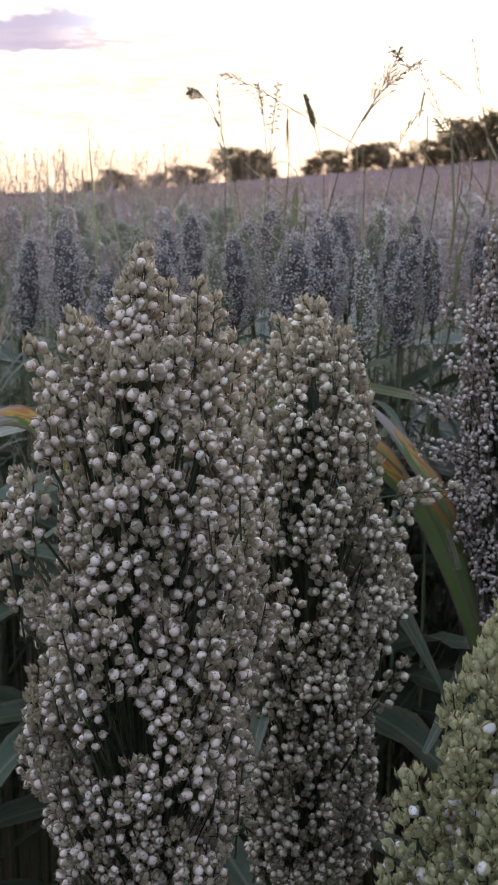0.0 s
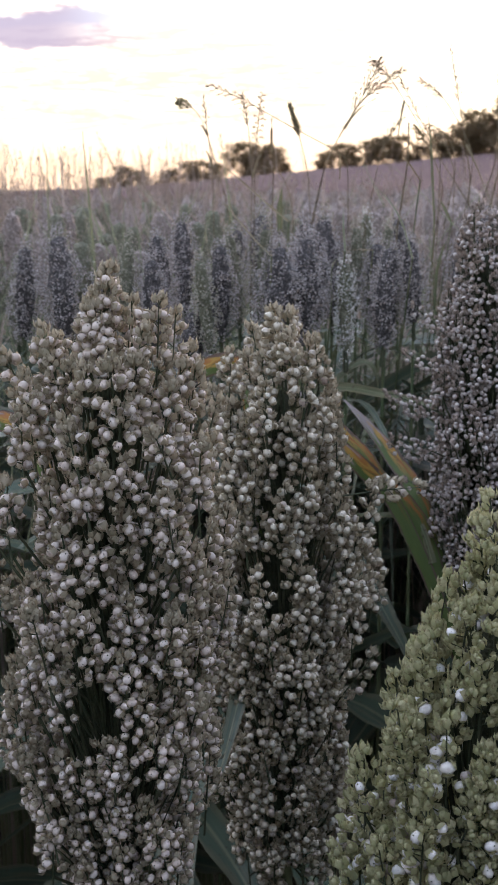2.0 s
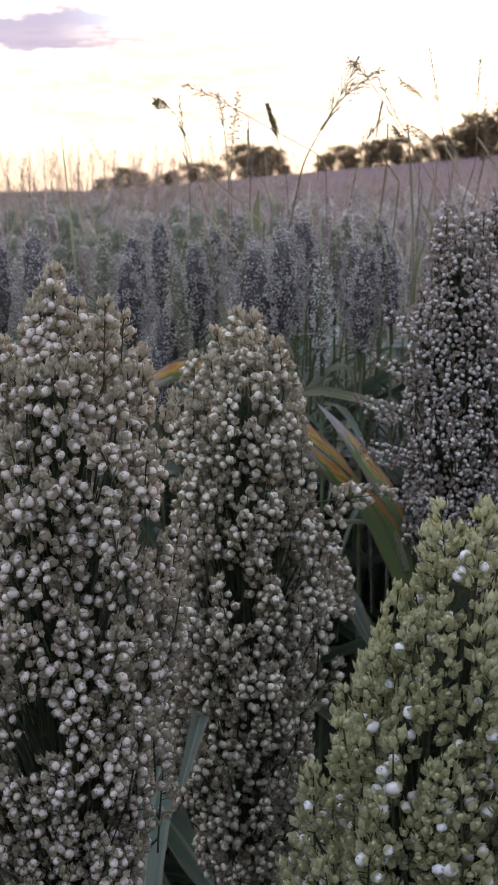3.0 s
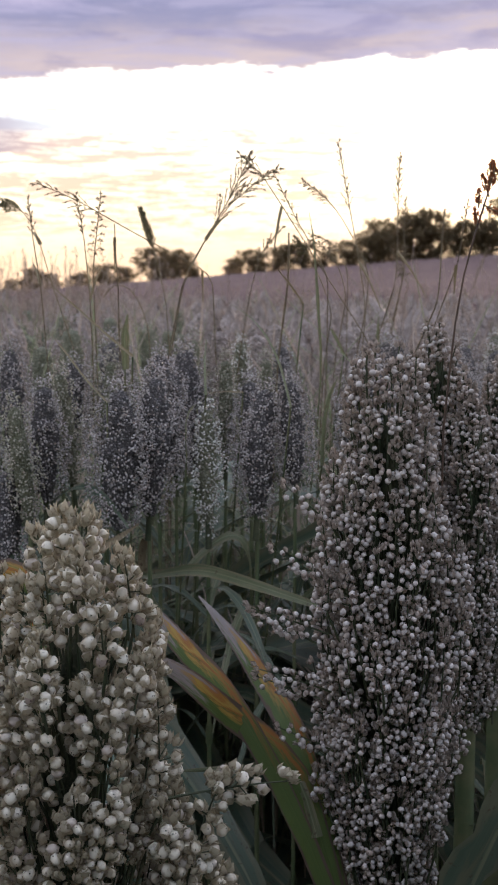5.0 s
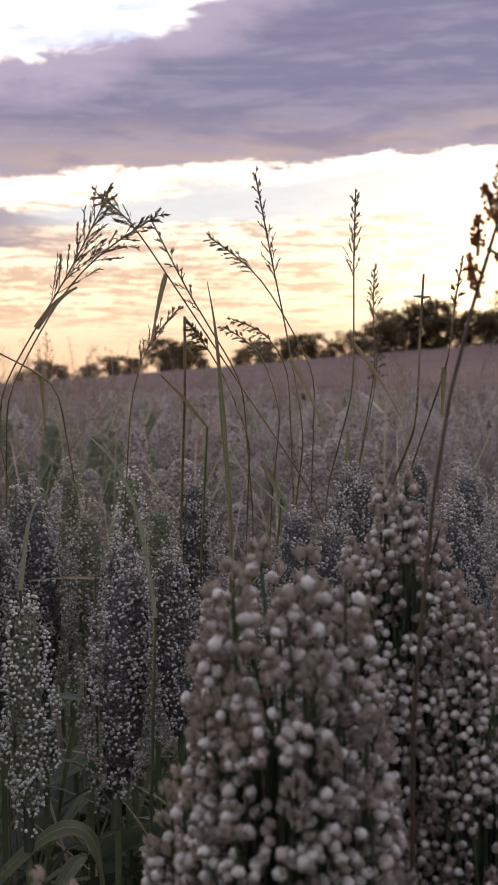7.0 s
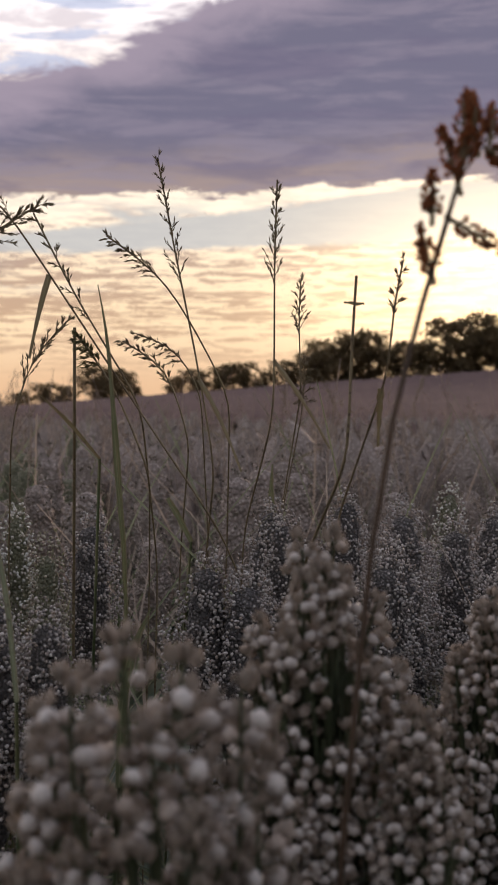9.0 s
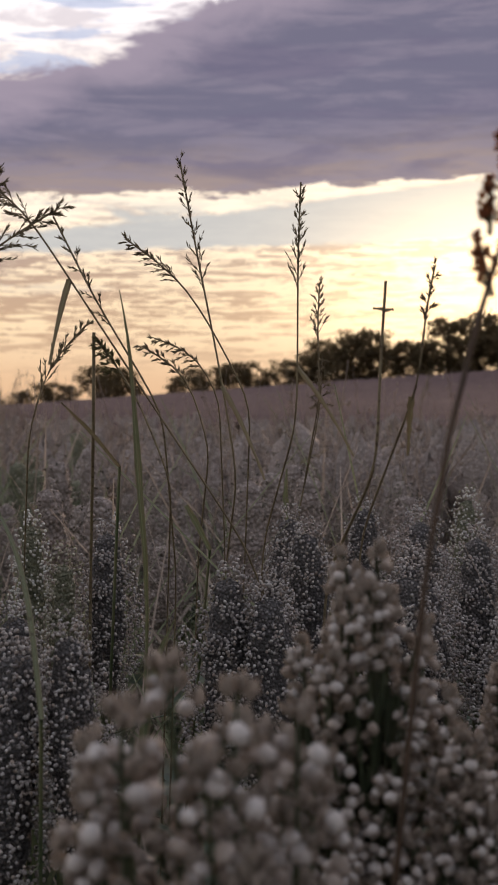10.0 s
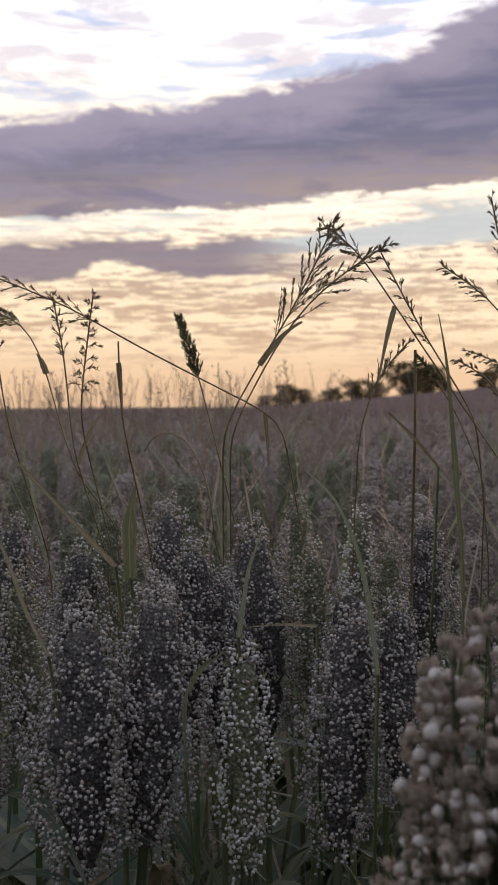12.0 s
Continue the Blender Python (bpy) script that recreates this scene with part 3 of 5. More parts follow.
def blade(path, widths, mat, fold=0.25, twist=0.0, name="leaf", across=None):
    """A long grass leaf along a path, folded along its midrib, with a little waviness at the edges."""
    path = np.asarray(path, float)
    t = np.linspace(0, 1, len(path))
    u = np.linspace(0, 1, 15)
    pts = np.stack([np.interp(u, t, path[:, k]) for k in range(3)], -1)
    for _ in range(2):
        pts[1:-1] = (pts[:-2] + 2 * pts[1:-1] + pts[2:]) / 4
    w = np.interp(u, np.linspace(0, 1, len(widths)), widths)
    d = np.gradient(pts, axis=0)
    d /= np.linalg.norm(d, axis=1)[:, None]
    ref = np.array(across) if across is not None else np.cross(d[len(d) // 2], [0, 0, 1.0])
    a = ref - d * (d @ ref)[:, None]
    a /= np.linalg.norm(a, axis=1)[:, None] + 1e-9
    nrm = np.cross(a, d)
    ang = twist * u
    side = a * np.cos(ang)[:, None] + nrm * np.sin(ang)[:, None]
    up = np.cross(side, d)
    bm = bmesh.new()
    uv = bm.loops.layers.uv.new("UVMap")
    rows = []
    for i in range(len(u)):
        wave = 0.10 * math.sin(i * 1.9) * w[i]
        row = []
        for k, (s, lift) in enumerate(((-1, 1), (-0.5, 0.4), (0, 0), (0.5, 0.4), (1, 1))):
            p = pts[i] + side[i] * s * w[i] / 2 + up[i] * (lift * fold * w[i] / 2 + (wave if abs(s) == 1 else 0) * s)
            row.append(bm.verts.new(p))
        rows.append(row)
    for i in range(len(u) - 1):
        for k in range(4):
            f = bm.faces.new((rows[i][k], rows[i][k + 1], rows[i + 1][k + 1], rows[i + 1][k]))
            f.smooth = True
            for loop, (uu, vv) in zip(f.loops, ((k, i), (k + 1, i), (k + 1, i + 1), (k, i + 1))):
                loop[uv].uv = (uu / 4, vv / (len(u) - 1))
    me = bpy.data.meshes.new(name)
    bm.to_mesh(me)
    bm.free()
    me.materials.append(mat)
    return me


def arching_leaf(rng, z, th, long=0.5, wide=0.045, mat=None, droop=1.0):
    """A leaf that leaves the stalk at height z towards th, rises and hangs over."""
    s = np.linspace(0, 1, 7)
    r = long * (0.75 * s)
    h = z + long * (0.55 * s - droop * 0.75 * s ** 2.2)
    wob = rng.normal(0, 0.04)
    path = np.stack([np.cos(th + wob * s * 6) * (r + 0.006), np.sin(th + wob * s * 6) * (r + 0.006), h], -1)
    return blade(path, (0.5 * wide, wide, wide, 0.85 * wide, 0.5 * wide, 0.004), mat or LEAF)


def stalk_mesh(top, lean=(0, 0), thick=0.007):
    heap = Heap()
    z = np.linspace(0, 1, 8)
    heap.tube(np.stack([lean[0] * z * z, lean[1] * z * z, z * top], -1), np.linspace(thick * 1.5, thick * 0.75, 8), 8)
    for k in (0.3, 0.5, 0.7, 0.86):
        heap.tube([[lean[0] * k * k, lean[1] * k * k, k * top - 0.006], [lean[0] * k * k, lean[1] * k * k, k * top + 0.006]], thick * 1.4, 8)
    return heap.mesh("stalk", [STALK])


# ---- ground, far crop ----
def hill(x, y):
    """Height of the land: flat round the camera, a long rise to the right far off."""
    a = np.clip((np.asarray(y, float) - 15) / 135, 0, 1)
    a = a * a * (3 - 2 * a)
    rise = 0.082 * np.maximum(0, np.asarray(x, float) + 6) + 0.11 * np.clip(np.asarray(x, float) + 6, -40, 0)
    return a * 16 * np.tanh(rise / 16)


def build_ground():
    side = np.concatenate([-np.geomspace(3000, 2, 40), np.linspace(-1.5, 1.5, 7), np.geomspace(2, 3000, 40)])
    gx, gy = np.meshgrid(side, side + 0.5, indexing="ij")
    v = np.stack([gx, gy, hill(gx, gy)], -1).reshape(-1, 3)
    n = len(side)
    i, j = np.meshgrid(np.arange(n - 1), np.arange(n - 1), indexing="ij")
    q = np.stack([i * n + j, (i + 1) * n + j, (i + 1) * n + j + 1, i * n + j + 1], -1).reshape(-1, 4)
    heap = Heap()
    heap.add(v, q)
    tagged(part("ground", heap.mesh("ground", [SOIL])), "dark bare soil under the crop reaching the horizon", "ground", kind="structure")


def build_far_crop():
    rng = np.random.default_rng(5)
    az = np.radians(np.linspace(-32, 40, 420))
    r = np.geomspace(9, 175, 120)
    ga, gr = np.meshgrid(az, r, indexing="ij")
    gx, gy = np.sin(ga) * gr, np.cos(ga) * gr
    z = hill(gx, gy) + 0.98 + rng.uniform(-0.10, 0.12, gx.shape) + 0.05 * np.sin(gx * 0.7) * np.sin(gy * 0.23)
    v = np.stack([gx, gy, z], -1).reshape(-1, 3)
    n = len(r)
    i, j = np.meshgrid(np.arange(len(az) - 1), np.arange(n - 1), indexing="ij")
    q = np.stack([i * n + j, (i + 1) * n + j, (i + 1) * n + j + 1, i * n + j + 1], -1).reshape(-1, 4)
    heap = Heap()
    heap.add(v, q)
    tagged(part("distant_sorghum", heap.mesh("distant_sorghum", [CANOPY])),
           "purple-brown distant sorghum crop over the field and rise", "crop", kind="stuff")


build_ground()
build_far_crop()

SPINDLE_H = np.array([0, 0.18, 0.42, 0.68, 0.88, 1.0])
SPINDLE_R = np.array([0.25, 0.85, 1.0, 0.8, 0.45, 0.05])


def build_crop_behind():
    """Thousands of heads further back, each a lumpy head on a stalk with a blade or two, joined."""
    rng = np.random.default_rng(11)
    heap = Heap()
    for i in range(2600):
        r = 2.5 + 14 * rng.random() ** 1.45
        a = math.radians(rng.uniform(-27, 36))
        x, y = math.sin(a) * r, math.cos(a) * r
        tall = rng.uniform(0.14, 0.22)
        wide = rng.uniform(0.022, 0.042)
        top = 1.155 + rng.normal(0, 0.03) + float(hill(x, y)) - 0.004 * r
        lean = rng.normal(0, 0.02, 2)
        rings = []
        sides = 7
        ang = np.arange(sides) * 2 * np.pi / sides
        for h, rr in zip(SPINDLE_H, SPINDLE_R):
            rad = wide * rr * rng.uniform(0.65, 1.3, sides)
            rings.append(np.stack([x + lean[0] * h + np.cos(ang) * rad, y + lean[1] * h + np.sin(ang) * rad,
                                   np.full(sides, top - tall + tall * h) + rng.normal(0, 0.006, sides)], -1))
        v = np.concatenate(rings)
        k, j = np.meshgrid(np.arange(5), np.arange(sides), indexing="ij")
        q = np.stack([k * sides + j, k * sides + (j + 1) % sides, (k + 1) * sides + (j + 1) % sides, (k + 1) * sides + j], -1).reshape(-1, 4)
        heap.add(v, q, 0)
        heap.tube([[x, y, float(hill(x, y))], [x, y, top - tall + 0.02]], 0.006, 3, 1)
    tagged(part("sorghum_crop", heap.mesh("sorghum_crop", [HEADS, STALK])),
           "dense ripe sorghum crop with grey-brown heads", "crop", kind="stuff")


build_crop_behind()


def build_crop_around():
    """The same crop on the near sides and behind, which shades the stalks and lower leaves."""
    rng = np.random.default_rng(13)
    heap = Heap()
    for i in range(1000):
        r = 0.45 + 5 * rng.random() ** 1.3 if i < 800 else rng.uniform(0.34, 1.3)
        a = math.radians(rng.uniform(38, 325) if i < 800 else rng.uniform(75, 290))
        x, y = math.sin(a) * r, math.cos(a) * r
        if abs(x) < 0.30 and y > -0.30:
            continue
        top = 1.15 + rng.normal(0, 0.04)
        wide = rng.uniform(0.028, 0.042)
        ang = np.arange(7) * 2 * np.pi / 7
        rings = []
        for h, rr in zip(SPINDLE_H, SPINDLE_R):
            rad = wide * rr * rng.uniform(0.7, 1.25, 7)
            rings.append(np.stack([x + np.cos(ang) * rad, y + np.sin(ang) * rad, np.full(7, top - 0.22 + 0.22 * h)], -1))
        k, j = np.meshgrid(np.arange(5), np.arange(7), indexing="ij")
        q = np.stack([k * 7 + j, k * 7 + (j + 1) % 7, (k + 1) * 7 + (j + 1) % 7, (k + 1) * 7 + j], -1).reshape(-1, 4)
        heap.add(np.concatenate(rings), q, 0)
        heap.tube([[x, y, 0], [x, y, top - 0.2]], 0.008, 4, 1)
        for n in range(4):
            th, long, w, z = rng.uniform(0, 6.28), rng.uniform(0.3, 0.55), 0.024, rng.uniform(0.35, 0.92)
            if r < 0.9 and n < 3:
                long *= 0.5
            s = np.linspace(0, 1, 6)
            px, py, pz = x + np.cos(th) * long * 0.75 * s, y + np.sin(th) * long * 0.75 * s, z + long * (0.5 * s - 0.75 * s * s)
            ww = w * (1.02 - s ** 2)
            left = np.stack([px - math.sin(th) * ww, py + math.cos(th) * ww, pz + ww * 0.3], -1)
            right = np.stack([px + math.sin(th) * ww, py - math.cos(th) * ww, pz + ww * 0.3], -1)
            mid = np.stack([px, py, pz], -1)
            v = np.stack([left, mid, right], 1).reshape(-1, 3)
            heap.add(v, np.array([[3 * e + d, 3 * e + d + 1, 3 * e + d + 4, 3 * e + d + 3] for e in range(5) for d in (0, 1)]), 2)
    tagged(part("sorghum_crop", heap.mesh("sorghum_crop", [HEADS, STALK, LEAF_SIMPLE])),
           "dense ripe sorghum crop with leafy stalks", "crop", kind="stuff")


build_crop_around()


def build_grass():
    """Green and straw grass blades that grow between the rows."""
    rng = np.random.default_rng(21)
    heap = Heap()
    for i in range(8000):
        r = 1.08 + 8 * rng.random() ** 1.3 if i < 3600 else 1.08 + 3 * rng.random() if i < 6600 else 1.02 + 0.7 * rng.random()
        a = math.radians(rng.uniform(-25, 34) if i < 3600 or i >= 6600 else rng.uniform(-25, 9))
        x, y = math.sin(a) * r, math.cos(a) * r
        tall = rng.uniform(0.26, 0.50)
        z0 = 0.70
        th = rng.uniform(0, 6.283)
        out = rng.uniform(0.04, 0.34)
        if y + math.sin(th) * out < 1.0:
            th = -th
        s = np.linspace(0, 1, 7)
        px, py = x + np.cos(th) * out * s ** 1.5, y + np.sin(th) * out * s ** 1.5
        pz = z0 + tall * (1.25 * s - rng.uniform(0.1, 0.75) * s ** 2.5)
        pz[0] = float(hill(x, y))
        w = (rng.uniform(0.0014, 0.0034) if i < 3600 else rng.uniform(0.001, 0.003)) * np.sin(np.clip(0.35 + s * 2.6, 0, 3.1)) * min(1.0, 0.5 * r)
        sx, sy = -math.sin(th), math.cos(th)
        tip = rng.uniform(-0.8, 0.8)
        left = np.stack([px - sx * w, py - sy * w, pz - w * tip], -1)
        mid = np.stack([px + np.cos(th) * w * 0.5, py + np.sin(th) * w * 0.5, pz], -1)
        right = np.stack([px + sx * w, py + sy * w, pz + w * tip], -1)
        v = np.stack([left, mid, right], 1).reshape(-1, 3)
        q = np.array([[3 * k + c, 3 * k + c + 1, 3 * k + c + 4, 3 * k + c + 3] for k in range(6) for c in (0, 1)])
        heap.add(v, q, 0 if rng.random() < (0.42 if i < 3600 else 0.8 if i < 6600 else 0.6) else 1)
    green = husk_material("field_grass", (0.25, 0.28, 0.16), (0.36, 0.38, 0.24), (0.20, 0.22, 0.13), 0.45)
    dry = husk_material("dry_grass", (0.60, 0.50, 0.42), (0.48, 0.39, 0.33), (0.36, 0.29, 0.24), 0.45)
    tagged(part("grass", heap.mesh("grass", [green, dry])), "green and straw-coloured grass growing between the crop rows", "grass", kind="stuff")


build_grass()

# ---- near sorghum plants ----
KINDS = {}
STANDS = []


def spray_kind(name, grain, husk, size, seeds, fine=3, bare=0.2, count=25):
    if name not in KINDS:
        rng = np.random.default_rng(len(KINDS) + 40)
        k = size / 0.0022
        lengths = tuple(k * q for q in (0.028, 0.040, 0.052))
        KINDS[name] = (lengths, sprays("branch", [grain, husk, TWIG], size, fine, 12, rng, seeds, count, lengths, bare), size)
    return KINDS[name]


def near_plant(x, y, base, top, profile, pitch, kind, label, lean=(0.0, 0.0), leaves=(), rng_seed=1, extra=(), loose=1.9, low=None, gaps=True):
    """A sorghum plant with its stalk from the soil, leaves, and a seed head of single fingers."""
    rng = np.random.default_rng(rng_seed)
    lengths, made, size = kind
    plant = thing("sorghum_plant", pose(x, y, 0), label, "sorghum plant", "ripe sorghum plants")
    part("stalk", stalk_mesh(base + 0.01, (0, 0)), plant)
    height = top - base
    tilt = Matrix.Translation((0, 0, base)) @ Euler((-lean[1], lean[0], 0)).to_matrix().to_4x4()
    found = fingers(profile, height, lengths, rng, size, pitch, loose=loose, gaps=gaps)
    head = part("seed_head", bundle(found, height, rng, profile), plant, at=tilt)
    for i, (root, d, k, th) in enumerate(found):
        choice = [q for q in range(len(made)) if q % 3 == k]
        pool = low[1] if low and root[2] + 0.5 * lengths[k] < height * rng.uniform(0.35, 0.7) else made
        me = pool[choice[int(rng.integers(len(choice)))]][1]
        q = Matrix(outward(d, th + rng.normal(0, 0.35)).tolist()).to_4x4()
        part("branch", me, head, at=Matrix.Translation(root) @ q @ Matrix.Scale(rng.uniform(0.9, 1.08), 4))
    for root, d, k in extra:
        q = Vector(d).to_track_quat("Z", "Y").to_matrix().to_4x4()
        part("branch", made[k][1], head, at=Matrix.Translation(root) @ q)
    for th, z, long, wide, mat in leaves:
        part("leaf", arching_leaf(rng, z, th, long, wide, mat), plant)
    STANDS.append((plant, np.array([x, y, base])))
    return plant


COARSE = spray_kind("coarse", GRAIN_PINK, HUSK, 0.00208, 0.97, bare=0.10)
COARSE_B = spray_kind("coarse_b", GRAIN, HUSK, 0.00230, 0.98, bare=0.10)
GREENISH = spray_kind("greenish", GRAIN_WHITE, HUSK_GREEN, 0.00220, 0.12, bare=0.35, count=28)
GREENISH_LOW = spray_kind("greenish_low", GRAIN_WHITE, HUSK_GREEN, 0.00245, 0.62, bare=0.25, count=22)
MEDIUM = spray_kind("medium", GRAIN_ROSE, HUSK_BROWN, 0.00162, 0.84, fine=2, bare=0.2)
MEDIUM_B = spray_kind("medium_b", GRAIN_ROSE, HUSK_BROWN, 0.00125, 0.92, fine=2, bare=0.1)

near_plant(-0.011, 0.455, 0.890, 1.175,
           [(0, 0.012), (0.08, 0.030), (0.3, 0.043), (0.62, 0.045), (0.78, 0.041), (0.88, 0.033), (0.94, 0.018), (0.97, 0.010), (1, 0.004)],
           7.2, COARSE, "sorghum plant with a broad ripe head of pinkish-white grain", (0.01, 0),
           [(2.6, 0.66, 0.5, 0.05, LEAF), (4.0, 0.70, 0.4, 0.045, LEAF), (0.6, 0.55, 0.5, 0.05, LEAF)], 3,
           extra=[((0.0, -0.006, 0.231), (0.02, -0.05, 1.0), 2), ((0.0, 0.006, 0.226), (-0.05, 0.1, 1.0), 1), ((0.019, -0.008, 0.226), (0.08, -0.05, 1.0), 2),
                  ((0.024, 0.002, 0.220), (0.12, 0.0, 1.0), 5), ((-0.028, -0.010, 0.208), (-0.14, -0.1, 1.0), 4), ((-0.024, 0.0, 0.214), (-0.10, 0.0, 1.0), 2),
                  ((0.010, -0.016, 0.218), (0.03, -0.15, 1.0), 8)])
near_plant(0.079, 0.625, 0.800, 1.140,
           [(0, 0.015), (0.1, 0.037), (0.35, 0.044), (0.60, 0.045), (0.72, 0.039), (0.80, 0.034), (0.90, 0.032), (0.96, 0.023), (1, 0.008)],
           7.2, COARSE_B, "sorghum plant with a tall ripe head of white grain", (0.0, 0),
           [(3.4, 0.52, 0.5, 0.05, LEAF), (5.2, 0.50, 0.45, 0.05, LEAF), (1.2, 0.58, 0.45, 0.045, LEAF)], 5,
           extra=[((0.036, -0.02, 0.238), (0.95, 0.05, 0.12), 1), ((0.020, -0.025, 0.10), (0.5, -0.1, 0.8), 2)])
near_plant(0.126, 0.375, 0.855, 1.108,
           [(0, 0.014), (0.2, 0.044), (0.45, 0.047), (0.65, 0.040), (0.80, 0.027), (0.92, 0.016), (1, 0.005)],
           6.6, GREENISH, "younger sorghum plant with a yellow-green head and few white grains", (0.07, 0),
           [(0.2, 0.46, 0.45, 0.05, LEAF), (3.0, 0.45, 0.5, 0.05, LEAF)], 7, low=GREENISH_LOW, gaps=False)
near_plant(0.235, 0.748, 0.865, 1.203,
           [(0, 0.008), (0.15, 0.017), (0.35, 0.030), (0.55, 0.037), (0.72, 0.032), (0.84, 0.023), (0.91, 0.0185), (0.975, 0.0135), (1, 0.008)],
           6.1, MEDIUM, "sorghum plant with a large dense head of pinkish-white grain", (-0.02, 0),
           [(3.9, 0.56, 0.40, 0.045, LEAF), (1.0, 0.66, 0.5, 0.05, LEAF), (5.3, 0.62, 0.5, 0.06, LEAF)], 9,
           extra=[((-0.036, -0.016, 0.222), (-0.9, -0.1, 0.60), 1), ((-0.038, -0.016, 0.196), (-0.95, -0.1, 0.45), 2), ((-0.042, -0.010, 0.190), (-0.95, 0.1, 0.55), 1),
                  ((-0.036, -0.014, 0.166), (-0.9, -0.2, 0.45), 2), ((-0.040, -0.006, 0.160), (-0.95, 0.1, 0.40), 1), ((-0.032, -0.012, 0.248), (-0.8, -0.1, 0.75), 1),
                  ((-0.034, -0.012, 0.135), (-0.9, -0.2, 0.55), 1)], loose=1.3, gaps=False)
near_plant(0.271, 0.802, 1.02, 1.206,
           [(0, 0.008), (0.3, 0.019), (0.6, 0.019), (0.8, 0.017), (0.92, 0.0125), (1, 0.006)],
           6.4, MEDIUM_B, "sorghum plant with a slender head of white grain in dark husks", (-0.015, 0),
           [(0.4, 0.74, 0.4, 0.045, LEAF), (4.4, 0.70, 0.45, 0.05, LEAF)], 12)
near_plant(0.322, 0.838, 1.00, 1.188,
           [(0, 0.010), (0.3, 0.020), (0.55, 0.021), (0.78, 0.017), (0.92, 0.012), (1, 0.006)],
           6.4, MEDIUM_B, "sorghum plant with a wide head of white grain in dark husks", (-0.01, 0),
           [(0.9, 0.70, 0.45, 0.05, LEAF), (3.8, 0.66, 0.45, 0.05, LEAF)], 14)
near_plant(0.286, 0.785, 0.99, 1.174,
           [(0, 0.010), (0.3, 0.017), (0.55, 0.018), (0.78, 0.014), (0.92, 0.008), (1, 0.004)],
           6.4, MEDIUM_B, "sorghum plant with a low head of white grain in dark husks", (-0.01, 0),
           [(0.2, 0.70, 0.45, 0.05, LEAF), (5.2, 0.66, 0.45, 0.05, LEAF)], 15)


# ---- plants of the next rows: one head mesh each, shared between alike plants ----
def joined_head(kind, mats, size, profile, height, pitch, fine, rng_seed, seeds=0.9, count=22):
    rng = np.random.default_rng(rng_seed)
    k = size / 0.0022
    lengths = tuple(k * q for q in (0.028, 0.040, 0.052))
    heap = Heap()
    for root, d, q, th in fingers(profile, height, lengths, rng, size, pitch, 0.70, loose=1.8):
        rot = outward(d, th + rng.normal(0, 0.3))
        spray(heap, lengths[q], rng, size=size, fine=fine, seeds=seeds, count=count, bare_tip=0.12, at=(rot, root))
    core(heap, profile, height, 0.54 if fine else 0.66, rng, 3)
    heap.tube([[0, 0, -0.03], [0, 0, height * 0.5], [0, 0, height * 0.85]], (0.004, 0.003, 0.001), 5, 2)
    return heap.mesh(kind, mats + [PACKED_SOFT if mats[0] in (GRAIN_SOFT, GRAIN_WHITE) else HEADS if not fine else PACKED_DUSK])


PALE_P = [(0, 0.010), (0.25, 0.019), (0.5, 0.022), (0.75, 0.018), (0.92, 0.013), (1, 0.005)]
DARK_P = [(0, 0.012), (0.22, 0.028), (0.5, 0.033), (0.72, 0.027), (0.88, 0.017), (1, 0.005)]
WIDE_P = [(0, 0.014), (0.2, 0.032), (0.45, 0.042), (0.7, 0.035), (0.87, 0.021), (1, 0.006)]
ROW_HEADS = {
    "pale": (joined_head("seed_head", [GRAIN_WHITE, HUSK_SOFT, TWIG], 0.00145, PALE_P, 0.165, 9.5, 1, 61, count=12), 0.165),
    "dark": (joined_head("seed_head", [GRAIN_DUSK, HUSK_DARK, TWIG], 0.00140, DARK_P, 0.185, 10.0, 1, 62, count=15), 0.185),
    "dark_b": (joined_head("seed_head", [GRAIN_DUSK, HUSK_DARK, TWIG], 0.00140, DARK_P[:3] + [(0.80, 0.022), (1, 0.005)], 0.175, 10.0, 1, 63, count=15), 0.175),
    "wide": (joined_head("seed_head", [GRAIN_DUSK, HUSK_DARK, TWIG], 0.00145, WIDE_P, 0.20, 10.2, 1, 64, count=15), 0.20),
    "far_dark": (joined_head("seed_head", [GRAIN_FAR, HUSK_FAR, TWIG], 0.0018, DARK_P, 0.18, 13, 0, 71, count=5), 0.18),
    "far_pale": (joined_head("seed_head", [GRAIN_FAR, HUSK_BROWN, TWIG], 0.0018, PALE_P, 0.17, 13, 0, 72, count=5), 0.17),
    "soft": (joined_head("seed_head", [GRAIN_SOFT, HUSK_SOFT, TWIG], 0.00150, PALE_P, 0.175, 10.5, 1, 65, count=11), 0.175),
    "far_soft": (joined_head("seed_head", [GRAIN_SOFT, HUSK_SOFT, TWIG], 0.0018, DARK_P, 0.18, 13, 0, 74, count=5), 0.18),
    "far_wide": (joined_head("seed_head", [GRAIN_FAR, HUSK_DARK, TWIG], 0.0018, WIDE_P, 0.19, 14, 0, 73, count=5), 0.19),
}
ROW_STALK = stalk_mesh(1.0)
ROW_LEAVES = [arching_leaf(np.random.default_rng(80 + i), 0.55 + 0.09 * i, 0.0, 0.42 + 0.03 * i, 0.036 + 0.002 * i, LEAF, 0.7 + 0.14 * (i % 3)) for i in range(5)]
ROW_LABEL = {"pale": "sorghum plant with a slim pale head of small grain", "dark": "sorghum plant with a dark purplish head dotted with grain",
             "dark_b": "sorghum plant with a dusky head of pale grain", "wide": "sorghum plant with a wide dark purplish head"}

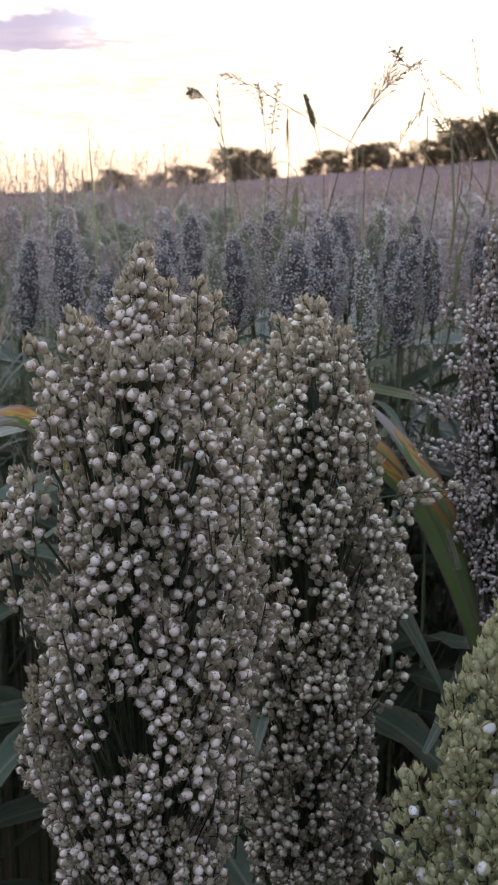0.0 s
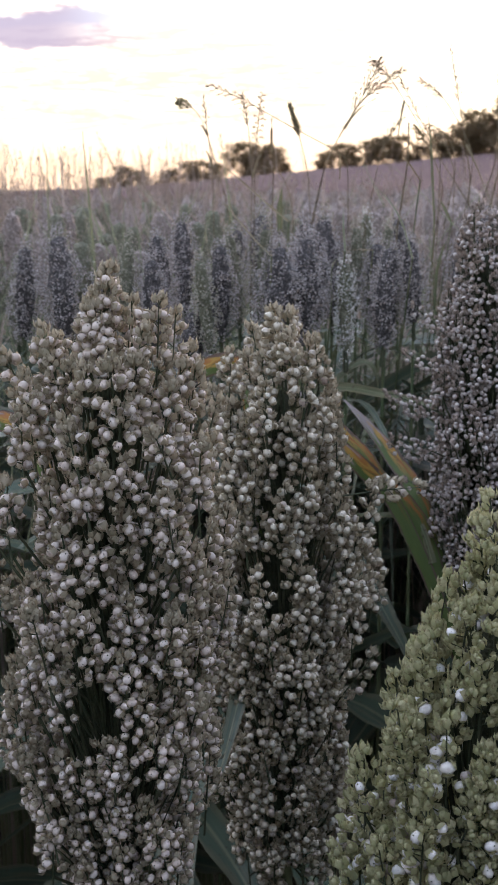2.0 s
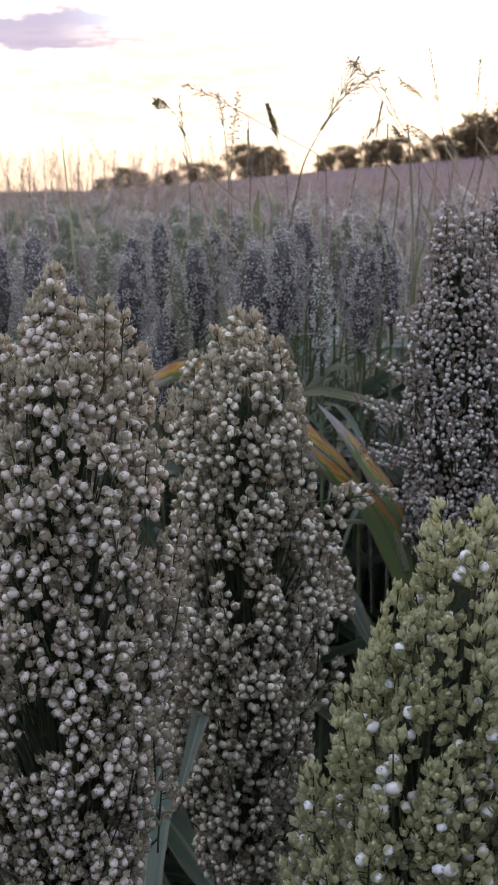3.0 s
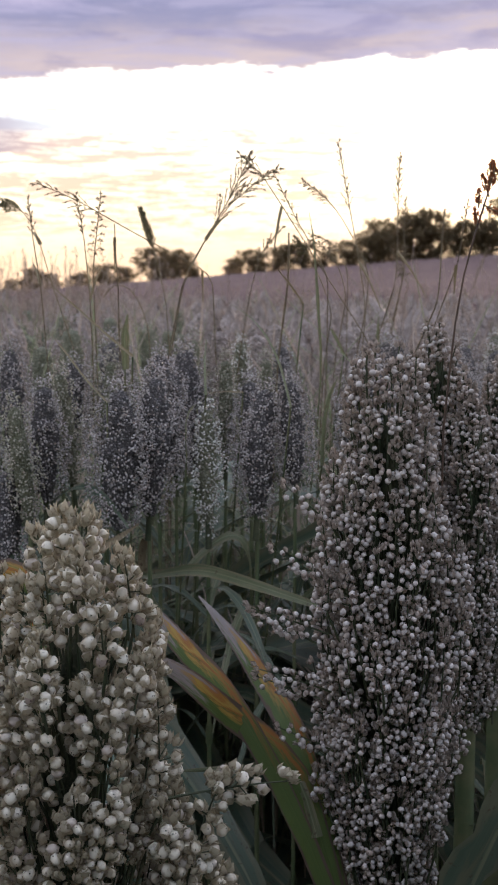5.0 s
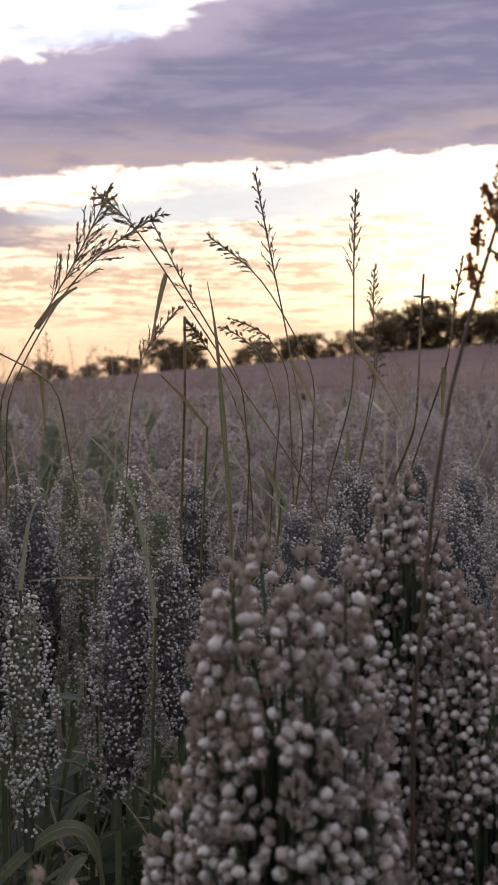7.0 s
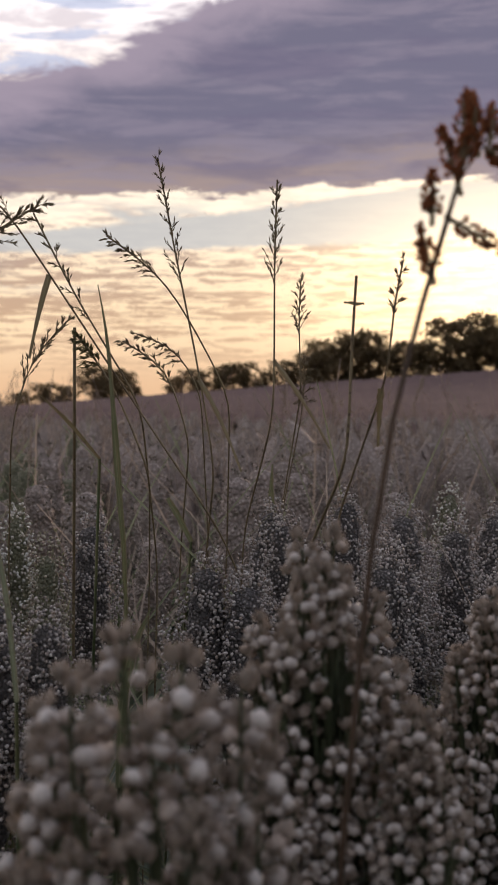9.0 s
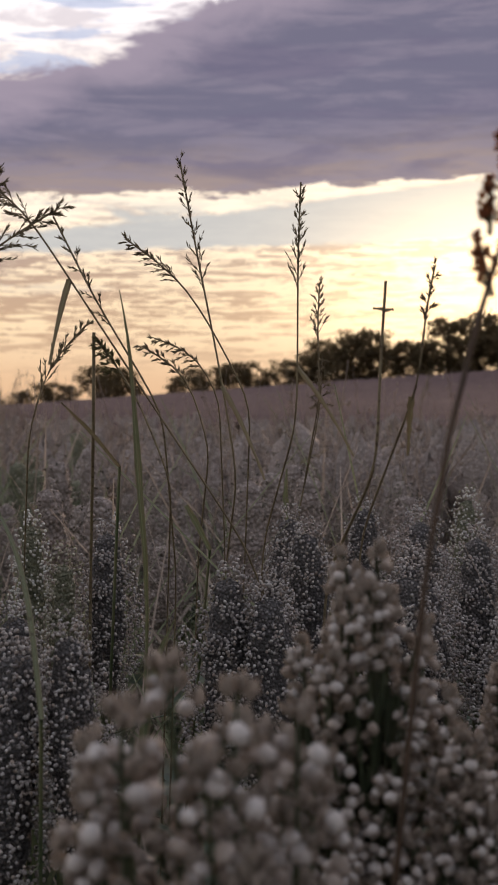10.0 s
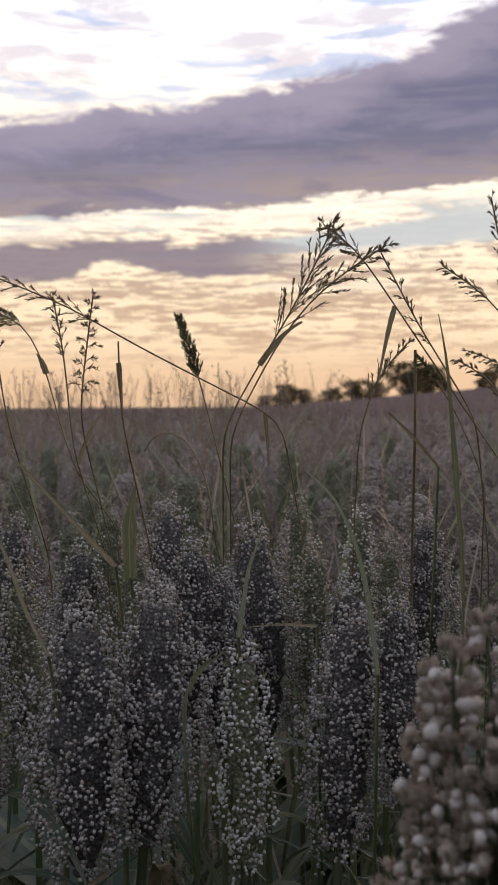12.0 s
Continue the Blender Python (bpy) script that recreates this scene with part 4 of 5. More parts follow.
ROW_LABEL["soft"] = ROW_LABEL["far_soft"] = "sorghum plant with a soft grey-green head"
ROW_LABEL["far_dark"], ROW_LABEL["far_pale"], ROW_LABEL["far_wide"] = ROW_LABEL["dark"], ROW_LABEL["pale"], ROW_LABEL["wide"]


def row_plant(kind, x, y, top, rng, turn=None, size=1.0, leaves=3):
    me, height = ROW_HEADS[kind]
    plant = thing("sorghum_plant", pose(x, y, 0, 0, 0, math.degrees(rng.uniform(0, 6.28)) if turn is None else turn),
                  ROW_LABEL[kind], "sorghum plant", "ripe sorghum plants")
    base = top - height * size
    part("stalk", ROW_STALK, plant, at=Matrix.Diagonal((0.5 * size, 0.5 * size, base + 0.01, 1)))
    part("seed_head", me, plant, at=Matrix.Translation((0, 0, base)) @ Euler((rng.normal(0, 0.05), rng.normal(0, 0.05), rng.uniform(0, 6))).to_matrix().to_4x4() @ Matrix.Scale(size, 4))
    for i in range(leaves):
        part("leaf", ROW_LEAVES[int(rng.integers(5))], plant,
             at=Matrix.Translation((0, 0, base - 1.07 + rng.uniform(-0.06, 0.08))) @ Matrix.Rotation(rng.uniform(0, 6.28), 4, "Z"))
    if y < 1.3:
        STANDS.append((plant, np.array([x, y, base])))
    return plant


row_rng = np.random.default_rng(33)
ROW = [("wide", 0.103, 0.930, 1.175, 0.52), ("wide", 0.123, 0.942, 1.181, 0.52), ("pale", 0.161, 0.939, 1.157, 0.52),
       ("dark", 0.195, 0.952, 1.171, 0.53), ("dark_b", 0.220, 0.949, 1.174, 0.46), ("soft", 0.074, 0.978, 1.180, 0.50),
       ("dark_b", 0.134, 1.013, 1.190, 0.50), ("wide", 0.163, 1.046, 1.193, 0.52), ("soft", 0.184, 1.037, 1.183, 0.48),
       ("dark", 0.146, 1.014, 1.176, 0.46), ("soft", 0.217, 1.070, 1.182, 0.50), ("soft", 0.096, 1.050, 1.183, 0.50),
       ("dark", 0.066, 1.058, 1.184, 0.52), ("dark_b", 0.057, 0.957, 1.173, 0.50), ("soft", 0.047, 0.936, 1.164, 0.50),
       ("dark", 0.028, 1.106, 1.191, 0.55), ("pale", 0.207, 1.119, 1.192, 0.50), ("wide", 0.106, 1.132, 1.196, 0.55),
       ("dark", 0.008, 1.024, 1.180, 0.52), ("soft", 0.174, 1.177, 1.194, 0.55), ("dark_b", 0.239, 1.122, 1.189, 0.52),
       ("dark_b", 0.277, 1.025, 1.182, 0.50), ("wide", 0.292, 1.012, 1.176, 0.48), ("dark", 0.328, 1.077, 1.193, 0.50),
       ("dark", 0.349, 1.031, 1.180, 0.50), ("wide", 0.378, 1.066, 1.181, 0.52), ("dark_b", 0.411, 1.101, 1.186, 0.52),
       ("dark", 0.443, 1.136, 1.190, 0.52), ("wide", 0.402, 1.021, 1.172, 0.52), ("dark_b", 0.374, 1.170, 1.194, 0.52),
       ("dark", 0.329, 1.158, 1.192, 0.52), ("wide", 0.410, 1.183, 1.188, 0.55), ("pale", 0.455, 1.236, 1.192, 0.52),
       ("dark", 0.424, 1.037, 1.181, 0.52), ("wide", 0.464, 1.091, 1.185, 0.55), ("dark_b", 0.001, 0.990, 1.161, 0.52),
       ("wide", 0.026, 0.950, 1.121, 0.50), ("dark_b", -0.045, 1.000, 1.144, 0.55), ("wide", -0.082, 1.050, 1.182, 0.55),
       ("dark", -0.127, 1.100, 1.169, 0.55), ("soft", -0.027, 1.000, 1.176, 0.52), ("dark_b", 0.201, 1.020, 1.170, 0.52)]
for kind, x, y, top, size in ROW:
    row_plant(kind, x, y, top, row_rng, size=size)

# the rows behind them, simpler heads
placed = [(x, y) for _, x, y, _, _ in ROW]
tries = 0
while len(placed) < 320 and tries < 9000:
    tries += 1
    r = 1.12 + 2.4 * row_rng.random() ** 1.2
    a = math.radians(row_rng.uniform(-23, 31))
    x, y = math.sin(a) * r + 0.10, math.cos(a) * r
    if min((x - p) ** 2 + (y - q) ** 2 for p, q in placed) < (0.03 + 0.018 * r) ** 2:
        continue
    placed.append((x, y))
    kind = ("far_dark", "far_pale", "far_wide", "far_dark")[int(row_rng.integers(4))]
    if x < 0.12 * y and row_rng.random() < 0.7:
        kind = "far_soft"
    row_plant(kind, x, y, min(1.195, 1.168 + row_rng.normal(0, 0.03)), row_rng, size=row_rng.uniform(0.9, 1.15) * float(np.interp(r, (1.05, 1.4, 2.2, 3.0), (0.50, 0.62, 0.85, 1.0))), leaves=2)


# ---- more leaves on the near stalks ----
def leaf_on(plant, path, widths, mat, label="", across=None, twist=0.0, fold=0.25):
    """A leaf of a plant, given by its path in the world."""
    ob = part("leaf", blade(path, widths, mat, fold, twist, "leaf", across), plant, label)
    ob.matrix_parent_inverse = plant.matrix_basis.inverted()


FIRST, SECOND, GREEN_ONE, LARGE = (STANDS[k][0] for k in range(4))
leaf_on(LARGE, [(0.1457, 0.844, 1.0496), (0.1549, 0.825, 1.0415), (0.1650, 0.810, 1.0301), (0.1739, 0.795, 1.0180), (0.1822, 0.780, 1.0055), (0.1913, 0.757, 0.9913), (0.2050, 0.742, 0.9300), (0.2240, 0.730, 0.8400)],
        (0.001, 0.005, 0.009, 0.012, 0.014, 0.013, 0.011, 0.01), LEAF_DRY, "dying leaf, orange and yellow along green", (0.8, 0.2, 0.5))
leaf_on(LARGE, [(0.1078, 0.735, 1.0512), (0.1210, 0.742, 1.0437), (0.1348, 0.750, 1.0301), (0.1491, 0.755, 1.0148), (0.1659, 0.757, 1.0004), (0.1870, 0.752, 0.9840), (0.2000, 0.742, 0.9400), (0.2220, 0.730, 0.8500)],
        (0.002, 0.007, 0.011, 0.013, 0.014, 0.014, 0.011, 0.01), LEAF_DRY, "orange-stained green leaf", (0.4, 0.1, 0.9))
leaf_on(LARGE, [(0.1024, 0.800, 1.0667), (0.1147, 0.790, 1.0592), (0.1242, 0.780, 1.0484), (0.1335, 0.772, 1.0384), (0.1451, 0.765, 1.0288), (0.1585, 0.755, 1.0130), (0.1920, 0.742, 0.9500), (0.2220, 0.730, 0.8600)],
        (0.001, 0.006, 0.01, 0.012, 0.012, 0.011, 0.01, 0.01), LEAF_DRY, "yellow leaf with green streaks", (0.7, 0.1, 0.7))
leaf_on(SECOND, [(0.0125, 0.700, 1.0756), (0.0204, 0.700, 1.0886), (0.0340, 0.700, 1.0972), (0.0491, 0.700, 1.1024), (0.0627, 0.690, 1.1015), (0.0660, 0.660, 1.0200), (0.0780, 0.630, 0.9400)],
        (0.002, 0.008, 0.012, 0.013, 0.012, 0.01, 0.009), LEAF_DRY, "yellow-orange leaf bent over", (-0.3, 0.2, 0.9))
leaf_on(FIRST, [(-0.0956, 0.560, 1.0840), (-0.0845, 0.560, 1.0930), (-0.0723, 0.560, 1.0961), (-0.0593, 0.550, 1.0929), (-0.0486, 0.530, 1.0856), (-0.0150, 0.490, 1.0000), (-0.0110, 0.460, 0.9200)],
        (0.002, 0.008, 0.011, 0.012, 0.011, 0.01, 0.009), LEAF_DRY, "orange leaf bent over", (0.2, 0.2, 0.9))
leaf_on(LARGE, [(0.2363, 0.720, 0.8462), (0.2482, 0.710, 0.8966), (0.2645, 0.700, 0.9471), (0.2783, 0.690, 0.9906), (0.2917, 0.680, 1.0244)],
        (0.026, 0.036, 0.038, 0.03, 0.01), LEAF, "broad dark green leaf", (-0.77, -0.5, 0.33))
leaf_on(GREEN_ONE, [(0.1500, 0.450, 0.8600), (0.1663, 0.540, 0.9423), (0.1860, 0.550, 0.9540), (0.2037, 0.560, 0.9639), (0.2217, 0.560, 0.9750), (0.2426, 0.560, 0.9792), (0.2640, 0.560, 0.9739)],
        (0.01, 0.014, 0.017, 0.018, 0.016, 0.011, 0.003), LEAF, "dark blue-green arching leaf", (0.2, 0.5, 0.8))
leaf_on(LARGE, [(0.1279, 0.760, 0.9814), (0.1469, 0.760, 0.9814), (0.1674, 0.757, 0.9819), (0.1875, 0.752, 0.9817), (0.1950, 0.742, 0.9500)],
        (0.001, 0.003, 0.004, 0.005, 0.006), LEAF_PALE, "thin bright green leaf", (0.0, 0.2, 1.0))
leaf_on(LARGE, [(0.2181, 0.810, 1.0470), (0.1765, 0.877, 1.0487), (0.1533, 0.920, 1.0475), (0.1253, 0.963, 1.0328), (0.0974, 1.007, 1.0227)],
        (0.003, 0.007, 0.008, 0.006, 0.001), LEAF_PALE, "olive-green leaf, brown at its tip", (0.3, 0.3, 0.9))
leaf_on(STANDS[7][0], [(0.1406, 0.939, 1.0370), (0.1564, 0.939, 1.0534), (0.1730, 0.938, 1.0663), (0.1852, 0.938, 1.0627), (0.1893, 0.938, 1.0461), (0.1900, 0.938, 1.0200)],
        (0.005, 0.006, 0.006, 0.006, 0.005, 0.001), LEAF_PALE, "pale grey leaf arching over", (0.2, 0.6, 0.7))
leaf_on(STANDS[7][0], [(0.1195, 0.983, 0.9596), (0.1201, 0.983, 1.0179), (0.1186, 0.984, 1.0457), (0.1231, 0.984, 1.0561), (0.1265, 0.983, 1.0509), (0.1237, 0.983, 1.0291)],
        (0.004, 0.005, 0.006, 0.006, 0.005, 0.002), STRAW, "dry curled-over leaf tip", (0.9, 0.3, 0.0))
leaf_on(STANDS[9][0], [(0.1149, 0.914, 1.0783), (0.1003, 0.897, 1.0724), (0.0828, 0.898, 1.0621), (0.0654, 0.898, 1.0545), (0.0356, 0.899, 1.0391)],
        (0.001, 0.004, 0.005, 0.005, 0.004), STRAW, "pale dry curved leaf", (0.2, 0.4, 0.9))
leaf_rng = np.random.default_rng(90)
for i in range(300):
    plant, foot = STANDS[int(leaf_rng.integers(4, len(STANDS)))]
    th, long = leaf_rng.uniform(0, 6.283), leaf_rng.uniform(0.07, 0.20)
    z = foot[2] - leaf_rng.uniform(0.0, 0.16)
    s = np.linspace(0, 1, 7)
    h = z + long * (leaf_rng.uniform(0.4, 0.9) * s - leaf_rng.uniform(0.5, 1.3) * s * s)
    path = np.stack([foot[0] + np.cos(th) * long * 0.75 * s, foot[1] + np.sin(th) * long * 0.75 * s, h], -1)
    w = leaf_rng.uniform(0.003, 0.008)
    leaf_on(plant, path, (0.6 * w, w, 0.9 * w, 0.6 * w, 0.001), (LEAF, LEAF, LEAF_PALE)[i % 3], twist=leaf_rng.normal(0, 0.6))


# ---- tall wild grasses above the crop ----
def wild_grass(label, stem, tip_radius=0.0008, base_radius=0.0013, leaf=(), heads=(), mat=None, head_mat=None, name="wild_grass", grain=0.0021, size=0.45):
    """A grass stem along a path down to the soil, with its blades and its seed heads: branches of small husks.
    heads: (start fraction, end fraction, branch length, droop, number, spikelets)."""
    rng = np.random.default_rng(int(abs(stem[-1][0]) * 1e4) + len(stem) + int(stem[-1][2] * 1e3))
    mat, head_mat = mat or STRAW, head_mat or STRAW
    stem = np.array(stem, float)
    if size < 0.6:
        stem[0, 1] += 0.06
    root = np.array([stem[0][0], stem[0][1] + (0.25 if size < 0.6 else 0.0), 0.0])
    plant = thing(name, Matrix.Translation(root), label, "wild grass", "tall wild grasses")
    pts = np.concatenate([[root], stem]) - root
    t = np.concatenate([[0], np.cumsum(np.linalg.norm(np.diff(pts, axis=0), axis=1))])
    u = np.linspace(0, 1, 90) ** 0.5
    line = np.stack([np.interp(u * t[-1], t, pts[:, k]) for k in range(3)], -1)
    for _ in range(2):
        line[1:-1] = (line[:-2] + 2 * line[1:-1] + line[2:]) / 4
    heap = Heap()
    heap.tube(line, np.interp(u, [0, 1], [base_radius * size, tip_radius * size]), 5)
    part("stem", heap.mesh("stem", [mat]), plant)

    def at(f):
        return np.array([np.interp(f, u, line[:, k]) for k in range(3)])

    for f0, f1, long, droop, number, spikes in heads:
        f0, f1 = 1 - (1 - f0) * size, 1 - (1 - f1) * size
        heap = Heap()
        number = round(number * 1.6)
        for i in range(number):
            f = f0 + (f1 - f0) * i / max(1, number - 1)
            p, q = at(f), at(min(1, f + 0.006)) - at(f - 0.006)
            q /= np.linalg.norm(q)
            th = i * 2.4 + rng.normal(0, 0.3)
            side = np.cross(q, [math.cos(th), math.sin(th), 0.3])
            side /= np.linalg.norm(side)
            reach = size * long * (1.0 - 0.75 * i / max(1, number)) * rng.uniform(0.7, 1.1)
            s = np.linspace(0, 1, 5)
            way = p + np.outer(s, q * 0.85 + side * 0.45) * reach
            way[:, 2] -= droop * reach * s ** 2
            heap.tube(way, np.array((0.0005, 0.0004, 0.0003, 0.0003, 0.0002)) * size, 3, 0)
            c = 2 * spikes
            ss = rng.uniform(0.15, 1.0, c)
            pos = np.stack([np.interp(ss, s, way[:, k]) for k in range(3)], -1)
            d = np.tile(way[-1] - way[0], (c, 1)) / reach + rng.normal(0, 0.24, (c, 3))
            husks = np.stack([np.full(c, 0.30), np.full(c, 0.30), np.full(c, 1.7)], -1) * size * grain * rng.uniform(0.5, 1.0, (c, 1))
            heap.many(OCTA, frames_along(d, rng), pos, husks, 0)
        part("seed_head", heap.mesh("seed_head", [head_mat]), plant)
    for f, th, long, wide, rise in leaf:
        p, long, wide = at(1 - (1 - f) * size), long * size, wide * size
        s = np.linspace(0, 1, 6)
        path = p + np.stack([np.cos(th) * long * s, np.sin(th) * long * s * 0.5, long * (rise * s - 0.35 * abs(rise) * s * s)], -1)
        part("leaf", blade(path, (wide, wide, 0.8 * wide, 0.5 * wide, 0.001), LEAF_STRAW, 0.4, across=(0.25, 0.5, 1.0) if abs(rise) < 0.7 else (1.0, 0.4, 0.1)), plant)
    return plant


wild_grass("tall straw grass with a loose two-branched seed head", [(0.1427, 0.991, 1.1691), (0.1496, 0.984, 1.2306), (0.1692, 0.984, 1.2641), (0.1783, 0.984, 1.2783), (0.1942, 0.984, 1.3101)],
           leaf=[(0.90, 0.9, 0.06, 0.0055, 1.0)], heads=[(0.92, 1.0, 0.050, 0.02, 16, 15)])
wild_grass("straw grass leaning over with a nodding seed head", [(0.1450, 1.003, 1.1668), (0.1510, 1.000, 1.2284), (0.1701, 1.000, 1.2638), (0.1838, 1.000, 1.2819), (0.1997, 1.000, 1.2947), (0.2153, 1.000, 1.3043)],
           heads=[(0.94, 1.0, 0.032, 0.2, 13, 11)])
wild_grass("dark grass stem leaning across with a bent leaf and hanging seed head", [(0.3062, 0.999, 1.1439), (0.2800, 0.999, 1.1881), (0.2432, 1.000, 1.2430), (0.2116, 1.000, 1.2910), (0.2007, 1.000, 1.3067), (0.1907, 1.000, 1.3126)],
           leaf=[(0.93, -1.9, 0.05, 0.005, -1.0)], heads=[(0.965, 1.0, 0.03, 0.3, 10, 9)])
wild_grass("thin grass stem with drooping slender seed head", [(0.2652, 1.008, 1.1647), (0.2516, 1.000, 1.2335), (0.2278, 1.000, 1.2728), (0.2134, 1.000, 1.3014)], heads=[(0.93, 1.0, 0.02, 0.2, 8, 6)])
wild_grass("grass stem with an olive bottlebrush seed head", [(0.1499, 1.042, 1.1536), (0.1413, 1.043, 1.2190), (0.1333, 1.043, 1.2518), (0.1294, 1.043, 1.2648), (0.1246, 1.043, 1.2788)],
           heads=[(0.952, 1.0, 0.016, 0.0, 34, 12)], head_mat=FOX, grain=0.0020)
wild_grass("long straw stem bowed across the field with a feathery tip", [(0.1809, 1.008, 1.1636), (0.1718, 1.009, 1.2338), (0.1532, 1.009, 1.2431), (0.1120, 1.009, 1.2647), (0.0808, 1.009, 1.2827), (0.0526, 1.009, 1.2943)],
           heads=[(0.93, 1.0, 0.03, 0.2, 11, 7)], leaf=[(0.80, 1.5, 0.03, 0.004, -1.2)])
wild_grass("slender upright grass with a fine pointed seed head", [(0.2836, 0.998, 1.1625), (0.2785, 0.998, 1.2102), (0.2718, 0.998, 1.2495), (0.2631, 0.998, 1.2925), (0.2575, 0.998, 1.3221)],
           heads=[(0.925, 1.0, 0.02, 0.1, 15, 4)], leaf=[(0.87, -0.9, 0.05, 0.005, -1.1)])
wild_grass("slender upright grass with a small feathery seed head", [(0.3022, 1.008, 1.1789), (0.3025, 1.008, 1.2293), (0.3028, 1.008, 1.2503), (0.3030, 1.009, 1.2898), (0.3040, 1.009, 1.3184)],
           heads=[(0.935, 0.995, 0.022, 0.0, 14, 5)], leaf=[(0.89, -0.4, 0.05, 0.005, -1.1)])
wild_grass("short feathery seed head on a thin stem", [(0.3431, 1.130, 1.1634), (0.3424, 1.131, 1.2408), (0.3408, 1.131, 1.2752), (0.3419, 1.131, 1.2946)], heads=[(0.955, 1.0, 0.022, 0.1, 12, 6)])
wild_grass("thin grass stem with a nodding comb-like seed head", [(0.3021, 1.050, 1.1681), (0.2931, 1.050, 1.2371), (0.2746, 1.050, 1.2711), (0.2632, 1.050, 1.2871), (0.2432, 1.050, 1.3011)], heads=[(0.955, 1.0, 0.018, 0.3, 13, 6)])
wild_grass("low drooping grass seed head", [(0.3014, 1.102, 1.1628), (0.2887, 1.103, 1.2406), (0.2768, 1.102, 1.2600), (0.2595, 1.102, 1.2655)], heads=[(0.955, 1.0, 0.014, 0.5, 12, 6)])
wild_grass("thin dark stalk with a small tuft", [(0.3181, 0.915, 1.1911), (0.3190, 0.916, 1.2440), (0.3201, 0.916, 1.2625), (0.3232, 0.916, 1.2770)], heads=[(0.97, 1.0, 0.012, 0.3, 6, 5)], leaf=[(0.93, 1.5, 0.03, 0.006, -1.0)])
wild_grass("dark dead stalk with a short crosswise leaf", [(0.3109, 0.934, 1.1746), (0.3114, 0.935, 1.2165), (0.3125, 0.935, 1.2500), (0.3140, 0.935, 1.2745)],
           base_radius=0.0020, tip_radius=0.0011, leaf=[(0.985, 0.0, 0.007, 0.003, 0.15), (0.985, 3.14, 0.008, 0.003, 0.15)])


def red_grass():
    """The stout stem with its rust-red spikes of overlapping husks."""
    rng = np.random.default_rng(17)
    root = np.array([0.2601, 0.765, 0.0])
    plant = thing("red_grass", Matrix.Translation(root), "tall stout grass with a rust-red branched seed head", "wild grass", "tall wild grasses")
    stem = np.array([(0.2601, 0.765, 0), (0.2611, 0.765, 0.7), (0.2631, 0.765, 1.1217), (0.2632, 0.765, 1.1537), (0.2658, 0.765, 1.1825), (0.2682, 0.765, 1.2068), (0.2720, 0.765, 1.2302), (0.2770, 0.765, 1.2497), (0.2815, 0.765, 1.2645), (0.2832, 0.765, 1.2702), (0.2861, 0.765, 1.2754), (0.2882, 0.765, 1.2786)]) - root
    heap = Heap()
    heap.tube(stem, (0.0014, 0.0009, 0.0006, 0.0006, 0.00055, 0.0005, 0.0005, 0.0005, 0.0005, 0.0004, 0.0004, 0.0003), 8)
    part("stem", heap.mesh("stem", [STEM_BROWN]), plant)
    for a, z0, b, z1 in ((0.2789, 1.2546, 0.2777, 1.2634), (0.2787, 1.2645, 0.2795, 1.2725), (0.2835, 1.2701, 0.2796, 1.2792), (0.2838, 1.2743, 0.2846, 1.2849),
                         (0.2868, 1.2768, 0.2863, 1.2869), (0.2890, 1.2783, 0.2904, 1.2842), (0.2887, 1.2768, 0.2933, 1.2754), (0.2825, 1.2645, 0.2925, 1.2600),
                         (0.2838, 1.2729, 0.2869, 1.2828)):
        d = np.array([b - a, rng.uniform(-0.003, 0.003), z1 - z0])
        long = np.linalg.norm(d)
        rot = np.array(Vector(d / long).to_track_quat("Z", "Y").to_matrix())
        heap = Heap()
        spray(heap, long, rng, size=0.00056, fine=2, seeds=0.0, count=44, at=(rot, np.array([a, 0.765, z0]) - root))
        part("spike", heap.mesh("spike", [RUST, RUST, STRAW]), plant)


red_grass()

# the tall green blade
blade_thing = thing("wild_grass", pose(0.2469, 0.987, 0), "tall green grass blade standing straight above the crop", "wild grass", "tall wild grasses")
part("leaf", blade([(0.0, 0.10, 0.97), (0.0000, 0.000, 1.1646), (-0.0040, 0.000, 1.1936), (-0.0052, 0.000, 1.2135), (-0.0067, 0.000, 1.2355), (-0.0082, 0.000, 1.2574), (-0.0116, 0.000, 1.2752)], (0.0008, 0.0012, 0.0020, 0.0026, 0.0018, 0.0012, 0.0003), LEAF_PALE, 0.5, across=(1, 0.3, 0)), blade_thing)
heap = Heap()
heap.tube([(0, 0.30, 0), (0, 0.25, 0.5), (0, 0.10, 0.98)], (0.002, 0.0012, 0.0007), 6)
part("stem", heap.mesh("stem", [STALK]), blade_thing)


def lone_blade(label, path, widths, mat, across=(1, 0.3, 0.2)):
    """A grass plant of which one long leaf shows above the crop."""
    path = np.asarray(path, float)
    root = np.array([path[0][0], path[0][1] + 0.3, 0])
    plant = thing("wild_grass", Matrix.Translation(root), label, "wild grass", "tall wild grasses")
    part("leaf", blade(path - root, [0.5 * w for w in widths], mat, 0.4, across=across), plant)
    heap = Heap()
    foot = path[0] - root
    heap.tube([(0, 0, 0), (0, foot[1] * 0.15, foot[2] * 0.6), foot], (0.0015, 0.0010, 0.0006), 5)
    part("stem", heap.mesh("stem", [STALK]), plant)


